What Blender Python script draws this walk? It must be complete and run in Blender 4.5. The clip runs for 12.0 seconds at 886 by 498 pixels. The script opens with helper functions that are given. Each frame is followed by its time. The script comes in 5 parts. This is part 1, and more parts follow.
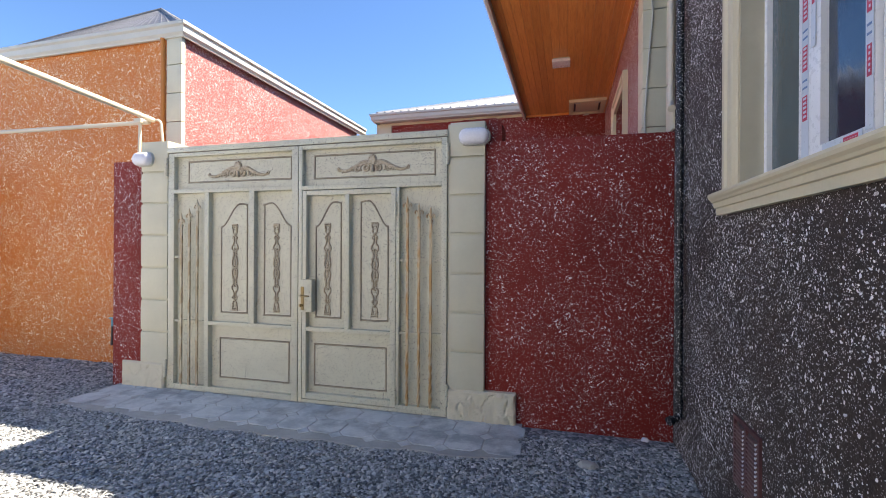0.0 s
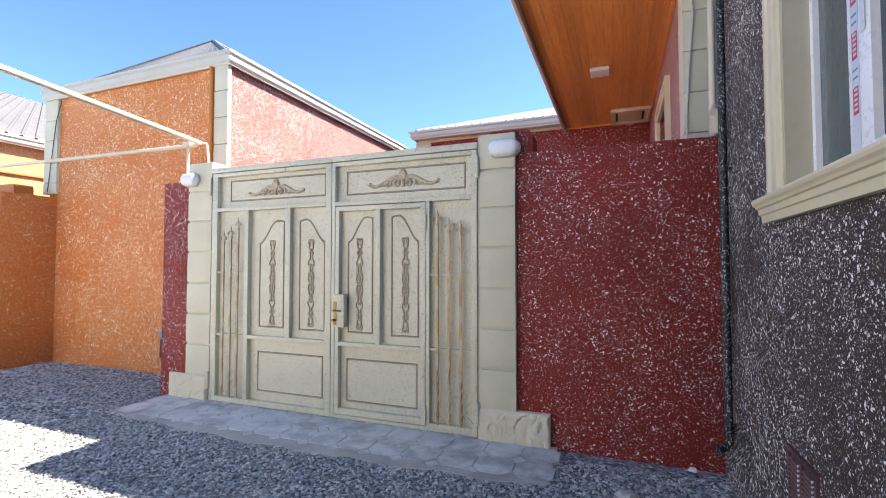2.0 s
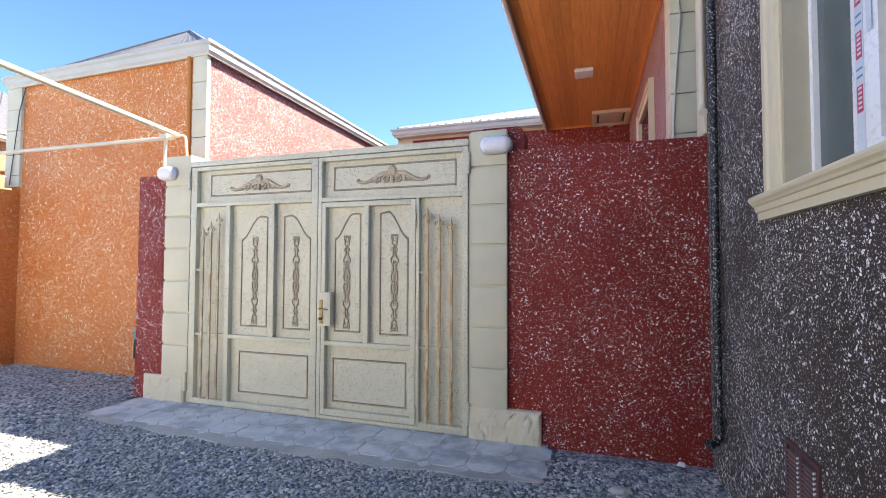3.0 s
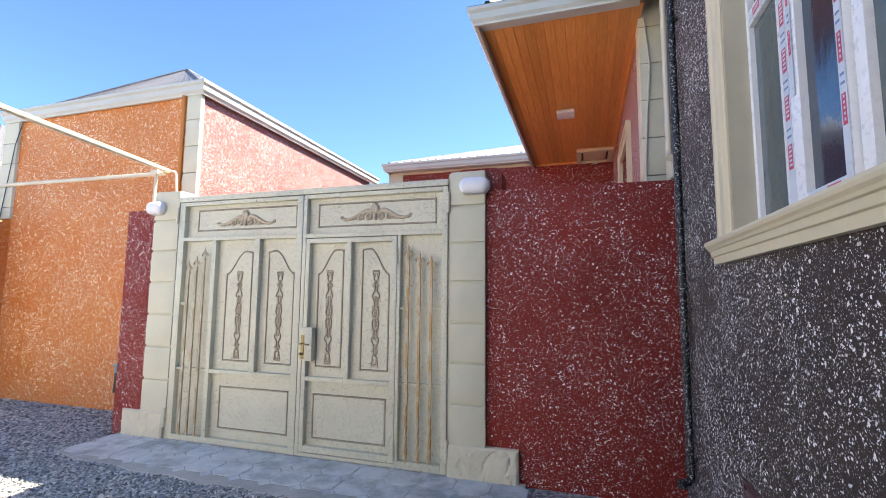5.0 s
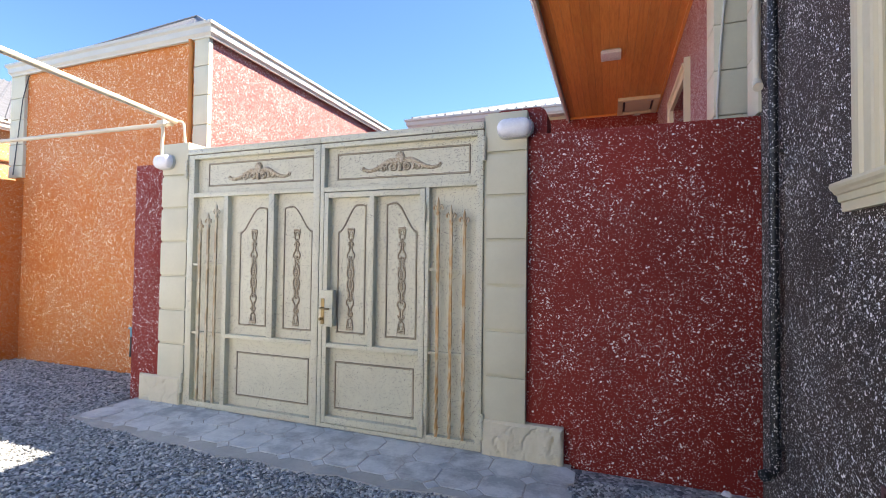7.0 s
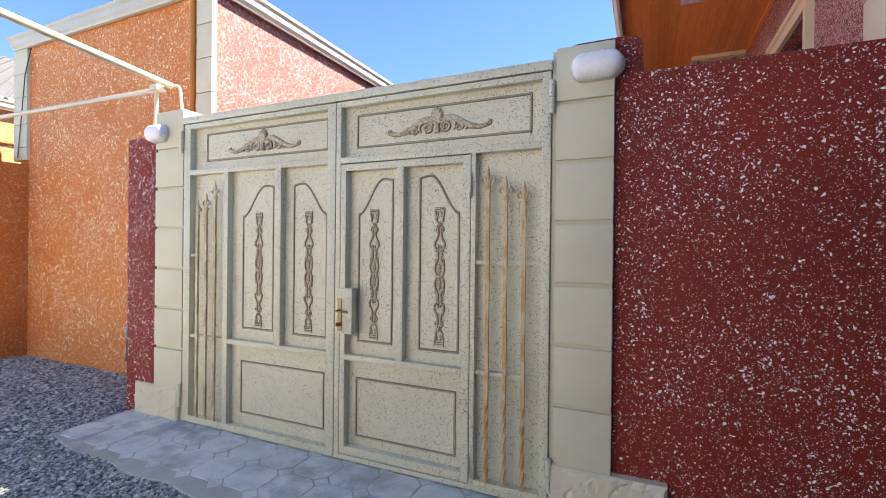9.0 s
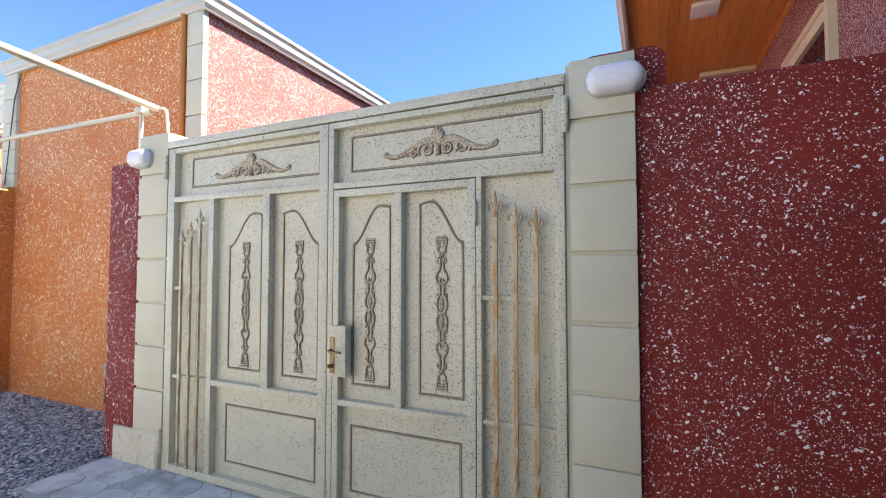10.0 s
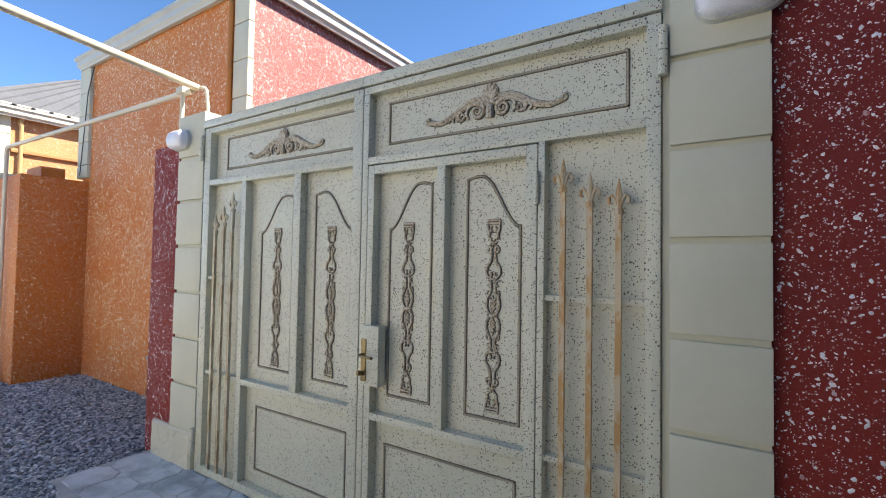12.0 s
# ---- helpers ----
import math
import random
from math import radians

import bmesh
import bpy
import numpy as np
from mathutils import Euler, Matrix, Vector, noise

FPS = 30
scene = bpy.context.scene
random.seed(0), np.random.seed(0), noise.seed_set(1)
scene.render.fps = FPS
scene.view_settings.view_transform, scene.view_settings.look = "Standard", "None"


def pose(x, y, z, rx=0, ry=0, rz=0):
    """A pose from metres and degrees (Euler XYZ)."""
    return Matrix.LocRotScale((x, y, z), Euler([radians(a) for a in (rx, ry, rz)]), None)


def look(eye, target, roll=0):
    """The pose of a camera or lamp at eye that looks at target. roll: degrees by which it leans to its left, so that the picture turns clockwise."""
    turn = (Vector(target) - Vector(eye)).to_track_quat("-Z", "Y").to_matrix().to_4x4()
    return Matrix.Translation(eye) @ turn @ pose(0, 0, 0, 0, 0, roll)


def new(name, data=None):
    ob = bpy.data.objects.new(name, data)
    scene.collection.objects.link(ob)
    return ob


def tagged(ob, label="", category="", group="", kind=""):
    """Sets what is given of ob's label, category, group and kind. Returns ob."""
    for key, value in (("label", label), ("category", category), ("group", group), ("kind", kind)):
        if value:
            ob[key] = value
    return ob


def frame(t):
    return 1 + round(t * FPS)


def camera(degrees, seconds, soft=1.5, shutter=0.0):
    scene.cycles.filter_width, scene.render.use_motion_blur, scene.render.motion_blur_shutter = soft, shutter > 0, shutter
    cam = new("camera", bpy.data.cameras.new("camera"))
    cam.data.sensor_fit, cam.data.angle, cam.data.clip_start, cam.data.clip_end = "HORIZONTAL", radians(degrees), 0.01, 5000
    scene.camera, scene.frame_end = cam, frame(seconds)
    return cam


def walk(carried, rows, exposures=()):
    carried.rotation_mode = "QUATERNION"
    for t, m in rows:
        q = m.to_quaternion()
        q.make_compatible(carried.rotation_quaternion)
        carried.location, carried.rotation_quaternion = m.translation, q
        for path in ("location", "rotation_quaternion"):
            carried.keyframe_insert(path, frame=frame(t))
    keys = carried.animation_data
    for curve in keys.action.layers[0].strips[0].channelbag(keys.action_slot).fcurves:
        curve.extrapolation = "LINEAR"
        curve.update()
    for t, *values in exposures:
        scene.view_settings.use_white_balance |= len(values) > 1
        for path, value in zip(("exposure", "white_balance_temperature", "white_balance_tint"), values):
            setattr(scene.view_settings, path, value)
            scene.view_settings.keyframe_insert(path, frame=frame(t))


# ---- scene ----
cam = camera(88.3, 12.0, soft=0.95)
METRES, EYE, TILT, LEAN, TURN = 2.9, 1.5, 0.0, 0.0, 15.9
PATH = [
    (0, (-0.112, 1.181, 1.501), (-0.638, 3.111, 1.501), 0.3),
    (0.5, (-0.051, 1.22, 1.493), (-0.615, 3.139, 1.508), -0.2),
    (1, (-0.01, 1.253, 1.483), (-0.648, 3.148, 1.528), -0.2),
    (1.5, (0.024, 1.279, 1.482), (-0.681, 3.15, 1.544), -0.0),
    (2, (0.0, 1.29, 1.484), (-0.717, 3.156, 1.555), 0.0),
    (2.5, (-0.089, 1.297, 1.498), (-0.777, 3.174, 1.571), 0.0),
    (3, (-0.135, 1.291, 1.46), (-0.752, 3.192, 1.532), 0.2),
    (3.5, (-0.123, 1.265, 1.563), (-0.691, 3.173, 1.755), 0.5),
    (3.7, (-0.111, 1.252, 1.609), (-0.673, 3.155, 1.863), 0.5),
    (5.3, (0.027, 1.243, 1.484), (-0.59, 3.138, 1.652), 0.5),
    (5.5, (0.018, 1.248, 1.473), (-0.62, 3.139, 1.612), 0.4),
    (6, (0.01, 1.293, 1.481), (-0.682, 3.167, 1.576), 0.3),
    (6.5, (-0.076, 1.451, 1.469), (-0.779, 3.322, 1.545), 0.4),
    (7, (-0.219, 1.665, 1.472), (-0.905, 3.543, 1.523), 0.7),
    (7.2, (-0.26, 1.728, 1.477), (-0.937, 3.61, 1.517), 0.7),
    (8.8, (-0.567, 2.397, 1.475), (-1.364, 4.231, 1.482), 0.7),
    (9, (-0.627, 2.463, 1.483), (-1.447, 4.288, 1.48), 0.6),
    (9.5, (-0.753, 2.641, 1.499), (-1.582, 4.462, 1.514), 0.6),
    (10, (-0.739, 2.715, 1.563), (-1.569, 4.533, 1.644), 0.0),
    (10.5, (-0.656, 2.773, 1.621), (-1.568, 4.537, 1.855), -0.0),
    (11, (-0.637, 2.852, 1.558), (-1.644, 4.571, 1.738), 0.8),
    (11.5, (-0.71, 2.983, 1.53), (-1.789, 4.663, 1.641), 1.0),
    (12, (-0.896, 3.21, 1.536), (-1.979, 4.891, 1.599), 1.0),
]
walk(cam, [(t, look(eye, target, roll)) for t, eye, target, roll in PATH],
     [(0, 2.8, 7050, 14), (1, 2.95, 7050, 14), (2.5, 3.2, 7050, 14), (6.5, 3.15, 7050, 14), (8.8, 3.05, 7400, 14), (9.5, 3.08, 7150, 14), (10, 3.02, 7050, 13), (10.5, 2.4, 6650, 8), (11, 2.4, 6650, 9), (12, 2.62, 6850, 10)])

# ---------------------------------------------------------------- light
SUN_K = (0.715, 0.455)  # run of a shadow for one metre of height, seen from the sun
SUN_EL = math.atan2(1.0, math.hypot(*SUN_K))
SUN_AZ = math.atan2(SUN_K[0], SUN_K[1])

world = bpy.data.worlds.new("sky")
scene.world = world
world.use_nodes = True
wn = world.node_tree
sky = wn.nodes.new("ShaderNodeTexSky")
sky.sky_type = "NISHITA"
sky.sun_disc = False
sky.sun_elevation = SUN_EL
sky.sun_rotation = SUN_AZ
sky.altitude = 3500.0
sky.air_density = 1.0
sky.dust_density = 0.0
sky.ozone_density = 3.5
deep = wn.nodes.new("ShaderNodeHueSaturation")
deep.inputs["Saturation"].default_value = 1.12
deep.inputs["Value"].default_value = 0.86
wn.links.new(sky.outputs[0], deep.inputs["Color"])
wn.links.new(deep.outputs[0], wn.nodes["Background"].inputs[0])
wn.nodes["Background"].inputs[1].default_value = 0.06

sun = new("sun", bpy.data.lights.new("sun", "SUN"))
sun.data.energy = 2.65
sun.data.angle = radians(0.5)
sun.data.color = (1.0, 0.92, 0.80)
sun.matrix_world = look((SUN_K[0] * 20, SUN_K[1] * 20, 20), (0, 0, 0))


# ---------------------------------------------------------------- materials
def nodes_of(name, rough=0.8, metal=0.0):
    m = bpy.data.materials.new(name)
    m.use_nodes = True
    nt = m.node_tree
    b = nt.nodes["Principled BSDF"]
    b.inputs["Roughness"].default_value = rough
    b.inputs["Metallic"].default_value = metal
    return m, nt, b


def rgb(c):
    return (*c, 1.0)


def link(nt, a, b):
    nt.links.new(a, b)


def coords(nt, scale=(1, 1, 1)):
    tc = nt.nodes.new("ShaderNodeNewGeometry")
    mp = nt.nodes.new("ShaderNodeMapping")
    mp.inputs["Scale"].default_value = scale
    link(nt, tc.outputs["Position"], mp.inputs[0])
    return mp.outputs[0]


def noise_tex(nt, vec, scale, detail=3.0, rough=0.55):
    n = nt.nodes.new("ShaderNodeTexNoise")
    n.inputs["Scale"].default_value = scale
    n.inputs["Detail"].default_value = detail
    n.inputs["Roughness"].default_value = rough
    link(nt, vec, n.inputs["Vector"])
    return n


def ramp(nt, fac, stops):
    r = nt.nodes.new("ShaderNodeValToRGB")
    e = r.color_ramp.elements
    while len(e) < len(stops):
        e.new(0.5)
    for el, (p, c) in zip(e, stops):
        el.position = p
        el.color = rgb(c) if len(c) == 3 else c
    link(nt, fac, r.inputs[0])
    return r.outputs[0]


def mix(nt, fac, a, b, mode="MIX"):
    n = nt.nodes.new("ShaderNodeMix")
    n.data_type, n.blend_type = "RGBA", mode
    for value, sock in ((fac, n.inputs[0]), (a, n.inputs[6]), (b, n.inputs[7])):
        if isinstance(value, bpy.types.NodeSocket):
            link(nt, value, sock)
        else:
            sock.default_value = value if isinstance(value, float) else rgb(value)
    return n.outputs[2]


def maths(nt, op, a, b=None):
    n = nt.nodes.new("ShaderNodeMath")
    n.operation = op
    for i, v in enumerate((a, b)):
        if v is None:
            continue
        if isinstance(v, bpy.types.NodeSocket):
            link(nt, v, n.inputs[i])
        else:
            n.inputs[i].default_value = v
    return n.outputs[0]


def bump(nt, b, height, strength, dist, normal=None):
    n = nt.nodes.new("ShaderNodeBump")
    n.inputs["Strength"].default_value = strength
    n.inputs["Distance"].default_value = dist
    link(nt, height, n.inputs["Height"])
    if normal is not None:
        link(nt, normal, n.inputs["Normal"])
    link(nt, n.outputs[0], b.inputs["Normal"])
    return n.outputs[0]


def flecks(nt, vec, scale, lo, hi, warp=0.42, amount=1.0):
    """A mask of uneven chips: cells of differing radius, bent by a noise, thinned in patches."""
    w = noise_tex(nt, vec, scale * 1.3, 2.0)
    sub = nt.nodes.new("ShaderNodeVectorMath")
    sub.operation = "SCALE"
    sub.inputs["Scale"].default_value = warp / scale * 2
    link(nt, w.outputs["Color"], sub.inputs[0])
    add = nt.nodes.new("ShaderNodeVectorMath")
    add.operation = "ADD"
    link(nt, vec, add.inputs[0])
    link(nt, sub.outputs[0], add.inputs[1])
    v = nt.nodes.new("ShaderNodeTexVoronoi")
    v.inputs["Scale"].default_value = scale
    link(nt, add.outputs[0], v.inputs["Vector"])
    sep = nt.nodes.new("ShaderNodeSeparateColor")
    link(nt, v.outputs["Color"], sep.inputs[0])
    patch = noise_tex(nt, vec, 2.2, 2.0).outputs[0]
    # a chip's radius: none for most cells, up to hi for a few
    r = maths(nt, "MULTIPLY", maths(nt, "SUBTRACT", maths(nt, "ADD", sep.outputs[0], maths(nt, "MULTIPLY", patch, 0.28)), lo - 0.11), hi)
    d = maths(nt, "SUBTRACT", r, v.outputs["Distance"])
    return maths(nt, "MINIMUM", maths(nt, "MAXIMUM", maths(nt, "MULTIPLY", d, 38.0), 0.0), amount)


def stucco(name, base, dark, chip=(0.75, 0.72, 0.7), scale=60.0, lo=0.75, hi=0.75, rough=0.55, haze=None, axis_scale=(1, 1, 1)):
    """Thrown plaster, painted, with pale marble chips showing."""
    m, nt, b = nodes_of(name, rough)
    vec = coords(nt, axis_scale)
    big = noise_tex(nt, vec, 1.3, 4.0).outputs[0]
    col = mix(nt, ramp(nt, big, [(0.3, (0, 0, 0)), (0.7, (1, 1, 1))]), dark, base)
    if haze:
        streak = noise_tex(nt, vec, 7.0, 5.0, 0.7).outputs[0]
        col = mix(nt, maths(nt, "MULTIPLY", ramp(nt, streak, [(0.45, (0, 0, 0)), (0.8, (1, 1, 1))]), haze[0]), col, haze[1])
    # the coarse chips are geometry; these are the splinters between them
    f = maths(nt, "MULTIPLY", flecks(nt, vec, scale * 1.5, lo + 0.06, hi), 0.5)
    col = mix(nt, f, col, chip)
    link(nt, col, b.inputs["Base Color"])
    grit = noise_tex(nt, vec, 110.0, 3.0, 0.7).outputs[0]
    lump = noise_tex(nt, vec, 38.0, 2.0).outputs[0]
    h = maths(nt, "ADD", maths(nt, "ADD", maths(nt, "MULTIPLY", grit, 0.5), lump), maths(nt, "MULTIPLY", f, 0.5))
    bump(nt, b, h, 0.7, 0.006)
    link(nt, ramp(nt, grit, [(0.3, (rough - 0.12,) * 3), (0.75, (rough + 0.25,) * 3)]), b.inputs["Roughness"])
    return m


def paint(name, base, rough=0.5, grain=30.0, var=0.1, speck=None, metal=0.0, bumpy=0.002):
    """Plain paint or cast stone with slight clouding, dirt and grain."""
    m, nt, b = nodes_of(name, rough, metal)
    vec = coords(nt)
    n1 = noise_tex(nt, vec, 2.4, 5.0, 0.6).outputs[0]
    n2 = noise_tex(nt, vec, grain, 4.0, 0.6).outputs[0]
    lo = tuple(c * (1 - var * 1.4) for c in base)
    hi = tuple(min(1, c * (1 + var * 0.6)) for c in base)
    col = mix(nt, ramp(nt, n1, [(0.3, (0, 0, 0)), (0.7, (1, 1, 1))]), lo, hi)
    col = mix(nt, maths(nt, "MULTIPLY", ramp(nt, n2, [(0.5, (0, 0, 0)), (0.8, (1, 1, 1))]), 0.35), col, lo)
    if speck:
        sc, slo, shi, scol = speck
        f = flecks(nt, vec, sc, slo, shi, 0.5)
        col = mix(nt, f, col, scol)
    link(nt, col, b.inputs["Base Color"])
    link(nt, ramp(nt, n2, [(0.3, (max(0.05, rough - 0.1),) * 3), (0.75, (min(1, rough + 0.15),) * 3)]), b.inputs["Roughness"])
    bump(nt, b, n2, 0.35, bumpy)
    return m


def wood_soffit():
    m, nt, b = nodes_of("varnished_pine", 0.33)
    obi = nt.nodes.new("ShaderNodeObjectInfo")
    vec = coords(nt, (9, 0.7, 9))
    off = nt.nodes.new("ShaderNodeVectorMath")
    off.operation = "ADD"
    link(nt, vec, off.inputs[0])
    sc = nt.nodes.new("ShaderNodeMath")
    sc.operation = "MULTIPLY"
    sc.inputs[1].default_value = 40.0
    link(nt, obi.outputs["Random"], sc.inputs[0])
    link(nt, sc.outputs[0], off.inputs[1])
    n = noise_tex(nt, off.outputs[0], 5.0, 6.0, 0.65)
    n.inputs["Distortion"].default_value = 0.6
    col = ramp(nt, n.outputs[0], [(0.25, (0.60, 0.23, 0.060)), (0.5, (0.74, 0.32, 0.090)), (0.75, (0.82, 0.41, 0.13))])
    knots = flecks(nt, coords(nt, (1, 0.7, 1)), 5.0, 1.15, 0.35)
    col = mix(nt, maths(nt, "MULTIPLY", knots, 0.6), col, (0.14, 0.035, 0.01))
    tone = ramp(nt, obi.outputs["Random"], [(0.0, (0.82, 0.8, 0.78)), (1.0, (1.12, 1.12, 1.1))])
    col = mix(nt, 1.0, col, tone, "MULTIPLY")
    link(nt, col, b.inputs["Base Color"])
    bump(nt, b, n.outputs[0], 0.2, 0.002)
    return m


def gravel_mat(name, dusty):
    m, nt, b = nodes_of(name, 0.9)
    geo = nt.nodes.new("ShaderNodeNewGeometry")
    vec = coords(nt)
    tone = ramp(nt, geo.outputs["Random Per Island"], [(0.0, (0.10, 0.11, 0.115)), (0.35, (0.34, 0.365, 0.37)), (0.8, (0.60, 0.625, 0.62)), (1.0, (0.78, 0.79, 0.77))])
    n = noise_tex(nt, vec, 60.0, 4.0, 0.7).outputs[0]
    if dusty:
        v = nt.nodes.new("ShaderNodeTexVoronoi")
        v.inputs["Scale"].default_value = 38.0
        link(nt, vec, v.inputs["Vector"])
        sep = nt.nodes.new("ShaderNodeSeparateColor")
        link(nt, v.outputs["Color"], sep.inputs[0])
        tone = ramp(nt, sep.outputs[0], [(0.0, (0.10, 0.105, 0.115)), (0.5, (0.33, 0.335, 0.345)), (1.0, (0.58, 0.575, 0.57))])
        bump(nt, b, v.outputs["Distance"], 1.0, 0.02).node.invert = True
    else:
        bump(nt, b, n, 0.5, 0.003)
    col = mix(nt, maths(nt, "MULTIPLY", n, 0.35), tone, (0.2, 0.21, 0.225))
    link(nt, col, b.inputs["Base Color"])
    return m


def tile_mat():
    m, nt, b = nodes_of("cast_paving", 0.85)
    info = nt.nodes.new("ShaderNodeObjectInfo")
    vec = coords(nt)
    n1 = noise_tex(nt, vec, 5.0, 5.0, 0.65).outputs[0]
    n2 = noise_tex(nt, vec, 70.0, 3.0).outputs[0]
    base = ramp(nt, info.outputs["Random"], [(0.0, (0.36, 0.385, 0.39)), (0.5, (0.50, 0.525, 0.525)), (1.0, (0.62, 0.64, 0.635))])
    col = mix(nt, ramp(nt, n1, [(0.40, (0, 0, 0)), (0.60, (0.9, 0.9, 0.9))]), base, (0.76, 0.77, 0.75))
    stain = noise_tex(nt, vec, 2.6, 5.0, 0.7).outputs[0]
    col = mix(nt, ramp(nt, stain, [(0.52, (0, 0, 0)), (0.66, (0.55, 0.55, 0.55))]), col, (0.26, 0.255, 0.24))
    col = mix(nt, maths(nt, "MULTIPLY", n2, 0.25), col, (0.22, 0.225, 0.23))
    link(nt, col, b.inputs["Base Color"])
    bump(nt, b, n2, 0.4, 0.003)
    return m


def glass_mat(name, tint, rough):
    """A pane seen from outside: dark room behind, gloss in front, dust and film."""
    m, nt, b = nodes_of(name, rough)
    vec = coords(nt)
    n = noise_tex(nt, vec, 6.0, 4.0, 0.6).outputs[0]
    f = flecks(nt, vec, 75.0, 1.16, 0.7)
    col = mix(nt, n, tint, tuple(c * 1.5 for c in tint))
    col = mix(nt, f, col, (0.6, 0.6, 0.58))
    link(nt, col, b.inputs["Base Color"])
    b.inputs["Specular IOR Level"].default_value = 0.5
    b.inputs["IOR"].default_value = 1.6
    b.inputs["Coat Weight"].default_value = 0.1
    b.inputs["Coat Roughness"].default_value = rough
    crease = noise_tex(nt, coords(nt, (1, 2.5, 1)), 7.0, 5.0, 0.65).outputs[0]
    bump(nt, b, crease, 0.16, 0.01)
    return m


def chip_mat(name, clean, stained):
    """Marble chips, some of them half covered by the wall's paint."""
    m, nt, b = nodes_of(name, 0.5)
    geo = nt.nodes.new("ShaderNodeNewGeometry")
    grain = noise_tex(nt, coords(nt), 90.0, 3.0, 0.6).outputs[0]
    fac = maths(nt, "ADD", geo.outputs["Random Per Island"], maths(nt, "MULTIPLY", maths(nt, "SUBTRACT", grain, 0.5), 0.5))
    link(nt, ramp(nt, fac, [(0.0, stained), (0.22, tuple(c * 0.88 for c in clean)), (0.7, clean)]), b.inputs["Base Color"])
    bump(nt, b, grain, 0.4, 0.002)
    return m


CHIP_RED = chip_mat("chips_in_red", (0.94, 0.90, 0.91), (0.42, 0.16, 0.15))
CHIP_DARK = chip_mat("chips_in_brown", (0.88, 0.85, 0.84), (0.25, 0.20, 0.18))
CHIP_ORANGE = chip_mat("chips_in_orange", (0.90, 0.76, 0.54), (0.72, 0.36, 0.12))
CHIP_PINK = chip_mat("chips_in_pink", (0.58, 0.46, 0.45), (0.42, 0.18, 0.17))
RED = stucco("red_stucco", (0.25, 0.018, 0.009), (0.19, 0.013, 0.007), chip=(0.90, 0.83, 0.82), scale=84.0, lo=0.765, hi=1.1, rough=0.72, haze=(0.035, (0.22, 0.11, 0.13)))
PINK = stucco("light_red_stucco", (0.30, 0.070, 0.064), (0.26, 0.058, 0.053), chip=(0.50, 0.37, 0.36), scale=84.0, lo=0.30, hi=0.8)
SIDE_RED = stucco("red_side_stucco", (0.24, 0.032, 0.026), (0.20, 0.026, 0.022), scale=60.0, lo=0.42, hi=0.9)
ORANGE = stucco("orange_stucco", (0.62, 0.185, 0.016), (0.56, 0.150, 0.013), chip=(0.92, 0.82, 0.60), scale=70.0, lo=0.64, hi=1.0)
# same paint as ORANGE, with the sun's paling mixed into its colour
SUNLIT_ORANGE = stucco("sunlit_orange_stucco", (0.46, 0.22, 0.085), (0.42, 0.19, 0.07), chip=(0.6, 0.5, 0.4), scale=60.0, lo=0.55, hi=0.9)
DARK = stucco("dark_stucco", (0.046, 0.028, 0.020), (0.030, 0.019, 0.014), chip=(0.70, 0.66, 0.63), scale=102.0, lo=0.72, hi=1.0, rough=0.68, haze=(0.04, (0.16, 0.16, 0.2)))
STONE = paint("cast_stone", (0.615, 0.59, 0.45), 0.6, 40.0, 0.06)
ROUGHSTONE = paint("rough_cast_stone", (0.68, 0.63, 0.48), 0.75, 25.0, 0.08, bumpy=0.006)
BOUNCE_WHITE = paint("bounce_white", (0.80, 0.77, 0.70), 0.8, 20.0, 0.06)
CREAM = paint("cream_moulding", (0.66, 0.58, 0.40), 0.5, 40.0, 0.05)
REVEAL = paint("window_reveal", (0.52, 0.48, 0.36), 0.65, 20.0, 0.1)
GATE = paint("gate_enamel", (0.645, 0.625, 0.485), 0.33, 50.0, 0.06, speck=(150.0, 0.77, 1.1, (0.055, 0.042, 0.032)))


def rubbed(name, base, worn, scale=22.0, drawn=0.35):
    """Enamel brushed over in gold-brown patches."""
    m, nt, b = nodes_of(name, 0.42)
    vec = coords(nt, (1, 1, drawn))
    n = noise_tex(nt, vec, scale, 5.0, 0.7).outputs[0]
    col = mix(nt, ramp(nt, n, [(0.46, (0, 0, 0)), (0.56, (1, 1, 1))]), base, worn)
    link(nt, col, b.inputs["Base Color"])
    bump(nt, b, n, 0.3, 0.002)
    return m


SPEAR_PALE = rubbed("rubbed_cream_bars", (0.60, 0.53, 0.38), (0.42, 0.31, 0.18))
SPEAR = rubbed("rubbed_gold_bars", (0.58, 0.46, 0.29), (0.50, 0.28, 0.10))
ORNAMENT = rubbed("brushed_ornament_enamel", (0.62, 0.54, 0.40), (0.36, 0.27, 0.16), 75.0, 1.0)
ROPE = paint("rope_border_enamel", (0.50, 0.43, 0.31), 0.5, 80.0, 0.2)
# dark brown that paints crevice shade and patina into outlines and gaps
CREVICE_SHADE = paint("crevice_shade", (0.115, 0.09, 0.06), 0.6, 80.0, 0.2)
WHITE_TRIM = paint("white_trim", (0.52, 0.52, 0.47), 0.4, 30.0, 0.05)
PIPE = paint("cream_pipe", (0.66, 0.60, 0.47), 0.4, 30.0, 0.08)
BLACKPIPE = paint("black_drainpipe", (0.009, 0.009, 0.011), 0.5, 40.0, 0.2, speck=(120.0, 0.62, 0.9, (0.6, 0.58, 0.58)))
ORANGEPIPE = paint("orange_drainpipe", (0.55, 0.20, 0.03), 0.45, 30.0, 0.1)
PALEPIPE = paint("pale_drainpipe", (0.60, 0.40, 0.19), 0.45, 30.0, 0.1)
